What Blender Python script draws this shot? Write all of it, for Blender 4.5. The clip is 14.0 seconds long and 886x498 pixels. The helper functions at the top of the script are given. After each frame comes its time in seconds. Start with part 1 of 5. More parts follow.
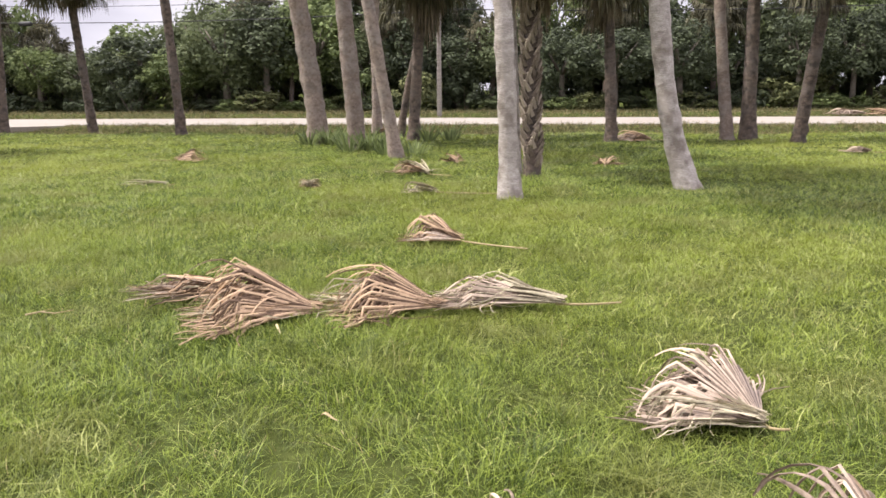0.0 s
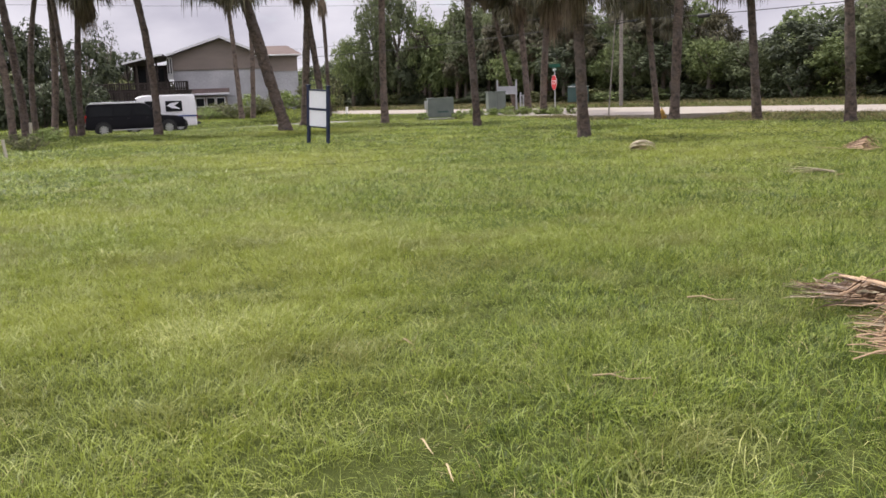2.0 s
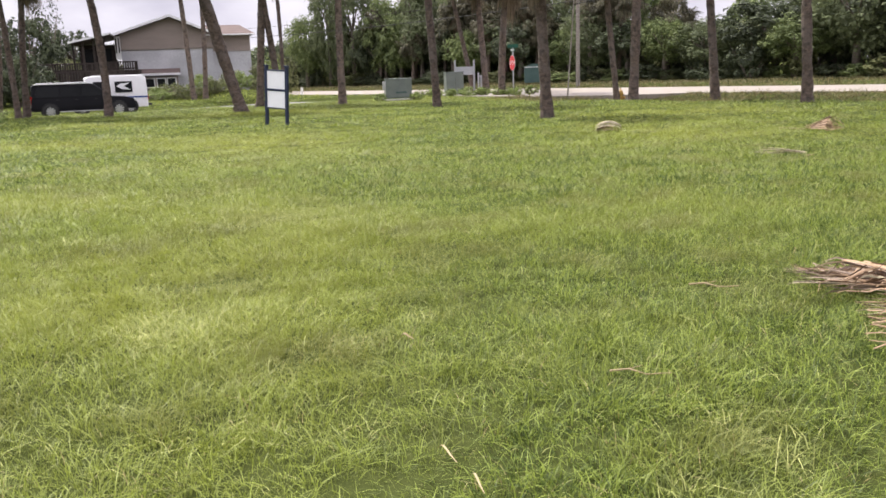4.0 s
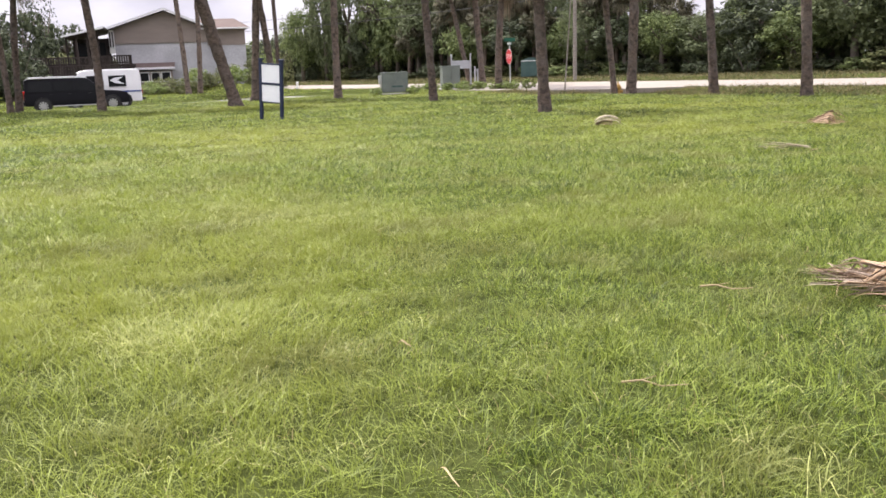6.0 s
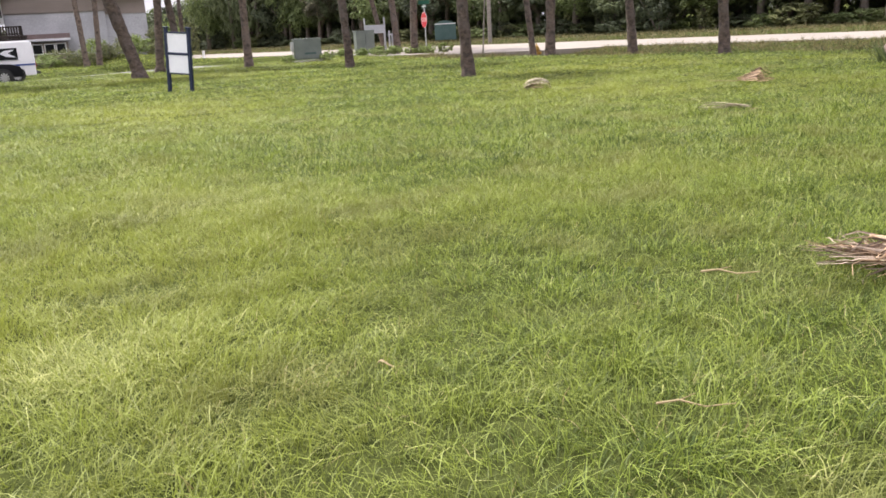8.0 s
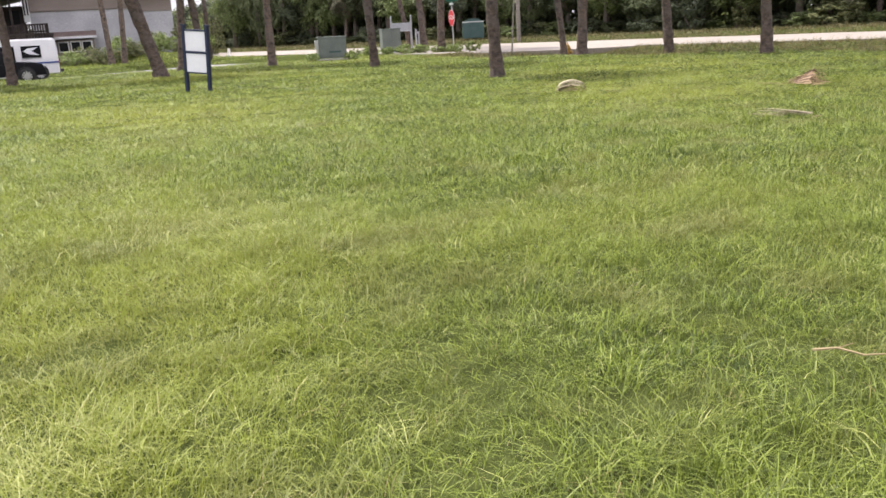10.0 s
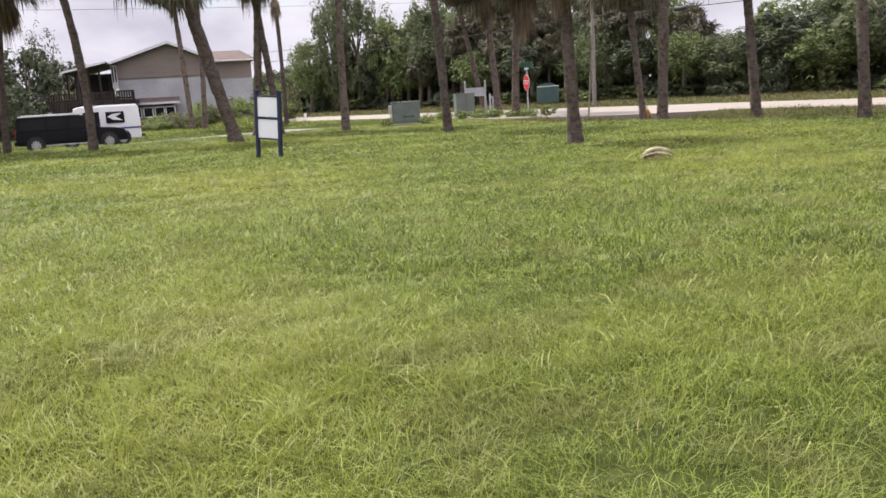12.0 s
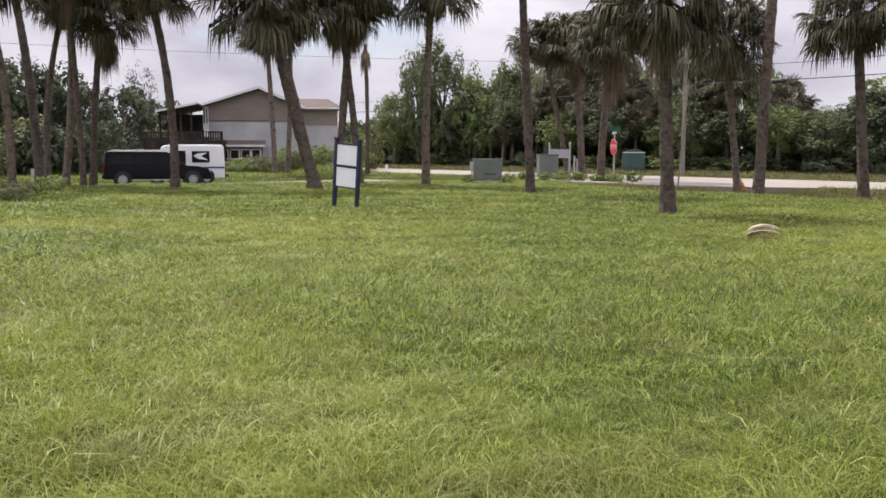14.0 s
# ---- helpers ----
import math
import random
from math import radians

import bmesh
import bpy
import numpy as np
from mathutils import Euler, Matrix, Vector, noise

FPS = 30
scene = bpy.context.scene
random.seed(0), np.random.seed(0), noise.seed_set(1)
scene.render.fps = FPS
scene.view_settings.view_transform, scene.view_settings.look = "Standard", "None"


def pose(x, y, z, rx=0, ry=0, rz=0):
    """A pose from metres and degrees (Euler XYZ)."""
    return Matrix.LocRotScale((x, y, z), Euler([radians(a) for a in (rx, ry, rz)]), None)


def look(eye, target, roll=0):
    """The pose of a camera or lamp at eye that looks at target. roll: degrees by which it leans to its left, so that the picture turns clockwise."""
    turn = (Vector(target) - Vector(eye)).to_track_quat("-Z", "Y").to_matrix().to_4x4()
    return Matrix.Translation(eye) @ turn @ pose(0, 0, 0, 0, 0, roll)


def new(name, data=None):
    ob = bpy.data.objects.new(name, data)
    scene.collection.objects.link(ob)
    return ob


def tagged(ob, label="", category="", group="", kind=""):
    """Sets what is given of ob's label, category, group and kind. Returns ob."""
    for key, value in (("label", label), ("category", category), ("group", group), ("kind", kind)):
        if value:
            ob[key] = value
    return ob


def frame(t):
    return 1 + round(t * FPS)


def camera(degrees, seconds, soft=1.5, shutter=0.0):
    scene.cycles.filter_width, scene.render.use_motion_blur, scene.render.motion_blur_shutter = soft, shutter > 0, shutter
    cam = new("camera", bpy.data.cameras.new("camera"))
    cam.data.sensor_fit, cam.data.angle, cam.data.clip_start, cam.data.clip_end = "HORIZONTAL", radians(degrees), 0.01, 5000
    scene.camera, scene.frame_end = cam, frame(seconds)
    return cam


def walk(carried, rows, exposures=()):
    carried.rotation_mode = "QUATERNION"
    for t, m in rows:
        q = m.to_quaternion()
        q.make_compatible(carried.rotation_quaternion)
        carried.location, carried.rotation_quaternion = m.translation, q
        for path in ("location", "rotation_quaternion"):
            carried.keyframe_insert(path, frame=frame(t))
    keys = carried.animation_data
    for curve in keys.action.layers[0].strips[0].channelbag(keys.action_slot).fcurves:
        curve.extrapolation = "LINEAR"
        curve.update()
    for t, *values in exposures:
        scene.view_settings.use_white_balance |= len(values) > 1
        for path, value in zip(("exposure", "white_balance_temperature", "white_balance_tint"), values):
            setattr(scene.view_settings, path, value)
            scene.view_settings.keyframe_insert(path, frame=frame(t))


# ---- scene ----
cam = camera(55.6, 14.0, soft=1.62)

PATH = [
    (0, (0.383, -0.305, 1.401), (0.349, 1.66, 1.029), -0.5),
    (0.5, (0.295, -0.307, 1.389), (-0.179, 1.604, 1.041), -0.5),
    (1, (0.201, -0.095, 1.361), (-0.632, 1.692, 1.024), -0.3),
    (1.5, (0.174, 0.003, 1.353), (-0.981, 1.603, 1.026), -0.7),
    (2, (0.093, 0.044, 1.341), (-1.265, 1.465, 0.975), -2.1),
    (2.5, (-0.084, 0.037, 1.348), (-1.467, 1.431, 0.968), -2.3),
    (3, (-0.2, 0.039, 1.331), (-1.526, 1.483, 0.932), -1.2),
    (3.5, (-0.23, 0.063, 1.333), (-1.508, 1.544, 0.917), -1.5),
    (3.7, (-0.227, 0.06, 1.345), (-1.503, 1.544, 0.932), -1.8),
    (5.8, (-0.377, 0.205, 1.335), (-1.646, 1.682, 0.877), -3.0),
    (6, (-0.396, 0.234, 1.331), (-1.662, 1.722, 0.904), -2.1),
    (6.5, (-0.498, 0.311, 1.318), (-1.725, 1.843, 0.932), -1.1),
    (7, (-0.73, 0.425, 1.316), (-1.865, 2.02, 0.909), -1.6),
    (7.2, (-0.79, 0.437, 1.322), (-1.907, 2.039, 0.893), -1.6),
    (9.3, (-1.376, 1.07, 1.342), (-2.468, 2.64, 0.758), -5.3),
    (9.5, (-1.443, 1.165, 1.317), (-2.542, 2.734, 0.739), -5.0),
    (10, (-1.575, 1.412, 1.332), (-2.727, 2.964, 0.817), -3.2),
    (10.5, (-1.735, 1.597, 1.33), (-2.877, 3.179, 0.89), -2.9),
    (11, (-1.929, 1.78, 1.363), (-3.079, 3.365, 0.959), -4.2),
    (11.5, (-2.107, 2.026, 1.334), (-3.346, 3.548, 0.948), -3.9),
    (12, (-2.225, 2.206, 1.341), (-3.523, 3.684, 0.978), -3.4),
    (12.5, (-2.446, 2.391, 1.318), (-3.721, 3.885, 0.94), -3.0),
    (13, (-2.625, 2.565, 1.315), (-3.933, 4.027, 0.925), -1.8),
    (13.5, (-2.789, 2.774, 1.317), (-4.254, 4.104, 1.029), -0.4),
    (14, (-2.992, 2.935, 1.305), (-4.425, 4.311, 1.08), 0.1),
]
walk(cam, [(t, look(eye, target, roll)) for t, eye, target, roll in PATH], [(0, 0.74), (1, 0.64), (2, 0.4), (2.5, 0.51), (3, 0.59), (3.7, 0.67), (6, 0.83), (7, 0.81), (9.5, 0.75), (10.5, 0.79), (12, 0.58), (12.5, 0.53), (13, 0.6), (13.5, 0.53), (14, 0.35)])

# ---- world and sun ----
SUN_AZ, SUN_EL = 174.0, 56.0
world = bpy.data.worlds.new("sky")
scene.world = world
world.use_nodes = True
wn, wl = world.node_tree.nodes, world.node_tree.links
wn.clear()
w_out = wn.new("ShaderNodeOutputWorld")
w_bg = wn.new("ShaderNodeBackground")
w_sky = wn.new("ShaderNodeTexSky")
w_sky.sky_type = "NISHITA"
w_sky.sun_disc = False
w_sky.sun_elevation = radians(SUN_EL)
w_sky.sun_rotation = radians(90 - SUN_AZ)
w_dim = wn.new("ShaderNodeMix")
w_dim.data_type, w_dim.blend_type = "RGBA", "MULTIPLY"
w_dim.inputs[0].default_value = 1.0
w_dim.inputs[7].default_value = (0.10, 0.10, 0.10, 1)
w_tc = wn.new("ShaderNodeTexCoord")
w_map = wn.new("ShaderNodeMapping")
w_map.inputs["Scale"].default_value = (1.0, 1.0, 2.6)
w_noise = wn.new("ShaderNodeTexNoise")
w_noise.inputs["Scale"].default_value = 2.3
w_noise.inputs["Detail"].default_value = 8
w_noise.inputs["Roughness"].default_value = 0.55
w_ramp = wn.new("ShaderNodeValToRGB")
w_ramp.color_ramp.elements[0].position = 0.27
w_ramp.color_ramp.elements[1].position = 0.41
w_cl = wn.new("ShaderNodeTexNoise")
w_cl.inputs["Scale"].default_value = 5.0
w_cl.inputs["Detail"].default_value = 6
w_clr = wn.new("ShaderNodeValToRGB")
w_clr.color_ramp.elements[0].position, w_clr.color_ramp.elements[0].color = 0.35, (0.46, 0.44, 0.52, 1)
w_clr.color_ramp.elements[1].position, w_clr.color_ramp.elements[1].color = 0.62, (0.68, 0.65, 0.72, 1)
w_mix = wn.new("ShaderNodeMix")
w_mix.data_type = "RGBA"
wl.new(w_tc.outputs["Generated"], w_map.inputs["Vector"])
wl.new(w_map.outputs[0], w_noise.inputs["Vector"])
wl.new(w_map.outputs[0], w_cl.inputs["Vector"])
wl.new(w_noise.outputs["Fac"], w_ramp.inputs[0])
wl.new(w_cl.outputs["Fac"], w_clr.inputs[0])
wl.new(w_sky.outputs[0], w_dim.inputs[6])
wl.new(w_dim.outputs[2], w_mix.inputs[6])
w_sep = wn.new("ShaderNodeSeparateXYZ")
w_high = wn.new("ShaderNodeMapRange")
w_high.inputs["From Min"].default_value, w_high.inputs["From Max"].default_value = 0.1, 1.0
w_high.inputs["To Min"].default_value, w_high.inputs["To Max"].default_value = 0.95, 3.1
w_over = wn.new("ShaderNodeMix")
w_over.data_type, w_over.blend_type = "RGBA", "MULTIPLY"
w_over.inputs[0].default_value = 1.0
wl.new(w_tc.outputs["Generated"], w_sep.inputs[0])
wl.new(w_sep.outputs["Z"], w_high.inputs["Value"])
wl.new(w_clr.outputs[0], w_over.inputs[6])
wl.new(w_high.outputs[0], w_over.inputs[7])
wl.new(w_over.outputs[2], w_mix.inputs[7])
wl.new(w_ramp.outputs[0], w_mix.inputs[0])
wl.new(w_mix.outputs[2], w_bg.inputs[0])
wl.new(w_bg.outputs[0], w_out.inputs[0])

sun_data = bpy.data.lights.new("sun", "SUN")
sun_data.energy, sun_data.angle, sun_data.color = 4.0, radians(1.5), (1.0, 0.95, 0.87)
sun = new("sun", sun_data)
sun_dir = Vector((math.cos(radians(SUN_EL)) * math.cos(radians(SUN_AZ)), math.cos(radians(SUN_EL)) * math.sin(radians(SUN_AZ)), math.sin(radians(SUN_EL))))
sun.matrix_world = look(sun_dir * 60, (0, 0, 0))


# ---- materials ----
def material(name, a, b, rough=0.8, scale=4.0, fine=40.0, bump=0.3, metal=0.0, island=0.0, piece=0.0, leaf=0.0, stretch=(1, 1, 1), patch=None, patch_scale=0.3, spec=0.3, coords="Object", bump_size=0.02, patch2=None, patch2_scale=1.0):
    """Two-tone surface: a and b mixed by noise at two scales; island or piece: how far each blade or object differs;
    leaf: share of light let through; patch: a third colour in large stains."""
    m = bpy.data.materials.new(name)
    m.use_nodes = True
    n, l = m.node_tree.nodes, m.node_tree.links
    n.clear()
    out = n.new("ShaderNodeOutputMaterial")
    bsdf = n.new("ShaderNodeBsdfPrincipled")
    bsdf.inputs["Roughness"].default_value = rough
    bsdf.inputs["Metallic"].default_value = metal
    bsdf.inputs["Specular IOR Level"].default_value = spec
    tc = n.new("ShaderNodeTexCoord")
    mp = n.new("ShaderNodeMapping")
    mp.inputs["Scale"].default_value = stretch
    l.new(tc.outputs[coords], mp.inputs["Vector"])
    big = n.new("ShaderNodeTexNoise")
    big.inputs["Scale"].default_value = scale
    big.inputs["Detail"].default_value = 4
    small = n.new("ShaderNodeTexNoise")
    small.inputs["Scale"].default_value = fine
    small.inputs["Detail"].default_value = 3
    l.new(mp.outputs[0], big.inputs["Vector"])
    l.new(mp.outputs[0], small.inputs["Vector"])
    add = n.new("ShaderNodeMath")
    add.operation = "MULTIPLY_ADD"
    add.inputs[1].default_value = 0.45
    l.new(small.outputs["Fac"], add.inputs[0])
    half = n.new("ShaderNodeMath")
    half.operation = "MULTIPLY"
    half.inputs[1].default_value = 0.55
    l.new(big.outputs["Fac"], half.inputs[0])
    l.new(half.outputs[0], add.inputs[2])
    fac = add.outputs[0]
    if island or piece:
        src = n.new("ShaderNodeNewGeometry") if island else n.new("ShaderNodeObjectInfo")
        rnd = src.outputs["Random Per Island"] if island else src.outputs["Random"]
        k = island or piece
        one = n.new("ShaderNodeMapRange")
        one.inputs["To Min"].default_value, one.inputs["To Max"].default_value = -k / 2, k / 2
        l.new(rnd, one.inputs["Value"])
        s2 = n.new("ShaderNodeMath")
        s2.operation = "ADD"
        l.new(fac, s2.inputs[0])
        l.new(one.outputs[0], s2.inputs[1])
        fac = s2.outputs[0]
    ramp = n.new("ShaderNodeValToRGB")
    ramp.color_ramp.elements[0].position, ramp.color_ramp.elements[0].color = 0.32, (*a, 1)
    ramp.color_ramp.elements[1].position, ramp.color_ramp.elements[1].color = 0.68, (*b, 1)
    l.new(fac, ramp.inputs[0])
    col = ramp.outputs[0]
    for stain, size, lo, hi in ((patch, patch_scale, 0.45, 0.68), (patch2, patch2_scale, 0.50, 0.66)):
        if not stain:
            continue
        pn = n.new("ShaderNodeTexNoise")
        pn.inputs["Scale"].default_value = size
        pn.inputs["Detail"].default_value = 5
        l.new(tc.outputs[coords], pn.inputs["Vector"])
        pr = n.new("ShaderNodeMapRange")
        pr.inputs["From Min"].default_value, pr.inputs["From Max"].default_value = lo, hi
        pr.inputs["To Max"].default_value = 0.85
        l.new(pn.outputs["Fac"], pr.inputs["Value"])
        mx = n.new("ShaderNodeMix")
        mx.data_type = "RGBA"
        mx.inputs[7].default_value = (*stain, 1)
        l.new(pr.outputs[0], mx.inputs[0])
        l.new(col, mx.inputs[6])
        col = mx.outputs[2]
    l.new(col, bsdf.inputs["Base Color"])
    if bump:
        bp = n.new("ShaderNodeBump")
        bp.inputs["Strength"].default_value = bump
        bp.inputs["Distance"].default_value = bump_size
        l.new(add.outputs[0], bp.inputs["Height"])
        l.new(bp.outputs[0], bsdf.inputs["Normal"])
    if leaf:
        tr = n.new("ShaderNodeBsdfTranslucent")
        l.new(col, tr.inputs["Color"])
        ms = n.new("ShaderNodeMixShader")
        ms.inputs[0].default_value = leaf
        l.new(bsdf.outputs[0], ms.inputs[1])
        l.new(tr.outputs[0], ms.inputs[2])
        l.new(ms.outputs[0], out.inputs["Surface"])
    else:
        l.new(bsdf.outputs[0], out.inputs["Surface"])
    return m


M_SOIL = material("soil_turf", (0.022, 0.029, 0.009), (0.085, 0.098, 0.030), 0.95, 9.0, 130, 1.0, patch=(0.055, 0.066, 0.020), patch_scale=0.5, spec=0.0)
M_GRASS = material("grass_blades", (0.054, 0.086, 0.013), (0.284, 0.354, 0.064), 0.5, 1.1, 9.0, 0, island=0.72, leaf=0.38, patch=(0.318, 0.346, 0.066), patch_scale=0.16, spec=0.35, patch2=(0.206, 0.221, 0.060), patch2_scale=1.3)
M_ROUGH = material("rough_swale_grass", (0.060, 0.068, 0.024), (0.235, 0.196, 0.092), 0.6, 0.8, 4.0, 0, island=0.7, leaf=0.3, spec=0.25)
M_STRAW = material("dry_grass_blades", (0.30, 0.24, 0.10), (0.50, 0.43, 0.22), 0.7, 1, 8, 0, island=0.6, leaf=0.25)
M_SEED = material("bleached_seed_grass", (0.23, 0.27, 0.07), (0.48, 0.49, 0.18), 0.6, 1, 8, 0, island=0.6, leaf=0.3)
M_ROAD = material("pale_shell_road", (0.215, 0.188, 0.158), (0.30, 0.268, 0.232), 0.9, 0.4, 12, 0.2, patch=(0.26, 0.225, 0.19), patch_scale=0.15)
M_STREET = material("worn_asphalt", (0.16, 0.155, 0.15), (0.26, 0.25, 0.235), 0.9, 0.6, 20, 0.2)
M_TRUNK = material("palm_trunk_bark", (0.048, 0.034, 0.026), (0.20, 0.152, 0.120), 0.9, 7.0, 30, 1.0, piece=0.25, stretch=(1, 1, 1.7), patch=(0.122, 0.102, 0.090), patch_scale=2.6, bump_size=0.05, patch2=(0.042, 0.034, 0.029), patch2_scale=6.0)
M_TANBARK = material("tan_palm_bark", (0.125, 0.092, 0.074), (0.36, 0.285, 0.235), 0.9, 5.0, 26, 1.0, piece=0.2, stretch=(1, 1, 1.6), patch=(0.26, 0.225, 0.20), patch_scale=2.4, bump_size=0.045, patch2=(0.16, 0.122, 0.098), patch2_scale=13.0)
M_PALE = material("pale_palm_bark", (0.21, 0.18, 0.162), (0.54, 0.485, 0.44), 0.85, 6.0, 30, 1.0, stretch=(1, 1, 2.6), patch=(0.30, 0.258, 0.228), patch_scale=3.2, bump_size=0.03, patch2=(0.17, 0.138, 0.115), patch2_scale=5.0)
M_BOOT = material("frond_stubs", (0.13, 0.10, 0.075), (0.34, 0.28, 0.22), 0.9, 5, 30, 0.6, piece=0.4)
M_FAN = material("palm_fan_leaf", (0.038, 0.036, 0.021), (0.115, 0.104, 0.058), 0.65, 0.8, 6, 0, island=0.6, leaf=0.14, spec=0.2)
M_DEADFAN = material("hanging_dead_fan", (0.095, 0.073, 0.050), (0.26, 0.20, 0.135), 0.8, 0.8, 6, 0, island=0.6, leaf=0.15)
M_HUSK = material("dead_frond_straw", (0.10, 0.060, 0.036), (0.49, 0.34, 0.215), 0.7, 3, 40, 0.3, island=0.75, leaf=0.10, stretch=(1, 1, 1), bump_size=0.004)
M_HUSKPALE = material("bleached_frond_straw", (0.15, 0.11, 0.082), (0.52, 0.405, 0.315), 0.7, 3, 40, 0.3, island=0.7, leaf=0.10, bump_size=0.004)
M_GREYFROND = material("grey_green_dead_frond", (0.15, 0.125, 0.078), (0.54, 0.47, 0.33), 0.7, 3, 40, 0.3, island=0.75, leaf=0.10, bump_size=0.004)
M_STALK = material("dry_stalk", (0.24, 0.18, 0.09), (0.40, 0.32, 0.18), 0.6, 5, 30, 0.2)
M_LEAF = material("broad_leaves", (0.094, 0.111, 0.060), (0.168, 0.196, 0.095), 0.6, 0.25, 2.0, 0, island=0.4, leaf=0.34, spec=0.12)
M_LEAFLT = material("bright_broad_leaves", (0.104, 0.132, 0.057), (0.218, 0.262, 0.102), 0.6, 0.25, 2.0, 0, island=0.4, leaf=0.34, spec=0.12)
# green held low: backlight and canopy shade are put into this leaf colour
M_LEAFSHADE = material("shade_tinted_leaves", (0.045, 0.054, 0.035), (0.105, 0.125, 0.066), 0.6, 0.25, 2.0, 0, island=0.4, leaf=0.24, spec=0.12)
M_BRUSH = material("olive_brush_leaves", (0.075, 0.085, 0.040), (0.205, 0.215, 0.095), 0.7, 0.5, 3.0, 0, island=0.6, leaf=0.2, spec=0.1)
M_BARK = material("grey_brown_bark", (0.08, 0.065, 0.05), (0.20, 0.17, 0.14), 0.9, 4, 25, 0.7)
M_NAVY = material("navy_painted_wood", (0.012, 0.018, 0.042), (0.025, 0.034, 0.07), 0.5, 3, 40, 0.15)
M_PANEL = material("white_sign_panel", (0.74, 0.75, 0.77), (0.84, 0.85, 0.86), 0.45, 1.5, 30, 0.05)
M_BOXGREEN = material("grey_green_cabinet_paint", (0.13, 0.15, 0.135), (0.20, 0.225, 0.20), 0.5, 2, 30, 0.1)
M_GALV = material("galvanised_steel", (0.42, 0.43, 0.43), (0.58, 0.58, 0.57), 0.45, 6, 60, 0.1, metal=0.6)
M_RED = material("red_sign_sheeting", (0.55, 0.03, 0.04), (0.68, 0.05, 0.06), 0.4, 3, 20, 0)
M_WHITE = material("white_paint", (0.70, 0.70, 0.69), (0.82, 0.82, 0.81), 0.5, 2, 25, 0.1)
M_SIGNGREEN = material("green_street_sign", (0.01, 0.07, 0.045), (0.015, 0.10, 0.06), 0.4, 3, 20, 0)
M_YELLOW = material("yellow_hydrant_paint", (0.30, 0.17, 0.03), (0.38, 0.23, 0.055), 0.5, 5, 30, 0.1)
M_SIDING = material("brown_siding", (0.20, 0.167, 0.143), (0.26, 0.218, 0.19), 0.8, 0.6, 12, 0.2, stretch=(1, 1, 4))
M_BLOCK = material("weathered_white_block", (0.33, 0.335, 0.345), (0.52, 0.52, 0.53), 0.85, 0.5, 8, 0.2, patch=(0.30, 0.30, 0.305), patch_scale=0.35)
M_SHINGLE = material("brown_shingles", (0.075, 0.052, 0.046), (0.13, 0.094, 0.083), 0.9, 1.5, 18, 0.4)
M_ROOFTRIM = material("pale_roof_edge", (0.60, 0.60, 0.60), (0.72, 0.72, 0.72), 0.6, 2, 20, 0.1)
M_DECK = material("dark_stained_deck_wood", (0.018, 0.013, 0.011), (0.05, 0.038, 0.032), 0.75, 2, 30, 0.3, piece=0.4, stretch=(1, 1, 5))
M_SUV = material("black_car_paint", (0.006, 0.006, 0.008), (0.010, 0.010, 0.012), 0.3, 1, 20, 0, spec=0.12)
M_VAN = material("white_van_paint", (0.72, 0.72, 0.72), (0.80, 0.80, 0.80), 0.35, 1, 12, 0, spec=0.5)
M_GLASS = material("dark_car_glass", (0.010, 0.011, 0.012), (0.016, 0.017, 0.018), 0.18, 1, 10, 0, spec=0.1)
M_TYRE = material("tyre_rubber", (0.018, 0.018, 0.018), (0.035, 0.034, 0.033), 0.85, 8, 60, 0.2)
M_RIM = material("alloy_rim", (0.50, 0.50, 0.51), (0.64, 0.64, 0.65), 0.3, 5, 40, 0, metal=0.8)
M_LAMP = material("clear_lamp_lens", (0.62, 0.64, 0.66), (0.78, 0.79, 0.80), 0.12, 5, 40, 0, spec=0.6)
M_TAIL = material("red_lamp_lens", (0.30, 0.01, 0.01), (0.42, 0.02, 0.02), 0.2, 5, 40, 0)
M_BLACK = material("black_plastic", (0.015, 0.015, 0.016), (0.03, 0.03, 0.03), 0.6, 4, 40, 0.1)
M_BLUE = material("blue_stripe", (0.02, 0.05, 0.20), (0.03, 0.07, 0.26), 0.4, 4, 40, 0)
M_TEAL = material("teal_painted_metal", (0.044, 0.084, 0.078), (0.075, 0.12, 0.112), 0.5, 2, 30, 0.1)
M_POST = material("bleached_post_wood", (0.34, 0.31, 0.24), (0.52, 0.48, 0.39), 0.9, 3, 25, 0.4, stretch=(1, 1, 5))
M_GREYPOLE = material("weathered_pole_wood", (0.16, 0.14, 0.12), (0.30, 0.27, 0.24), 0.9, 3, 20, 0.4, stretch=(1, 1, 6))
M_WEED = material("light_green_weeds", (0.10, 0.14, 0.035), (0.30, 0.37, 0.12), 0.6, 0.6, 6, 0, island=0.6, leaf=0.35, spec=0.2)
M_CONC = material("concrete", (0.40, 0.39, 0.37), (0.52, 0.50, 0.47), 0.9, 4, 40, 0.2)


# ---- builders ----
def finish(name, bm, mat, smooth=False):
    me = bpy.data.meshes.new(name)
    bm.normal_update()
    bm.to_mesh(me)
    bm.free()
    me.materials.append(mat)
    if smooth:
        me.polygons.foreach_set("use_smooth", [True] * len(me.polygons))
    return me


def part(name, bm, mat, parent, label="", smooth=False, at=None):
    """One mesh object under a thing or under a part."""
    ob = new(name, bm if isinstance(bm, bpy.types.Mesh) else finish(name, bm, mat, smooth))
    ob.parent = parent
    if at is not None:
        ob.matrix_basis = at
    if label:
        tagged(ob, label)
    return ob


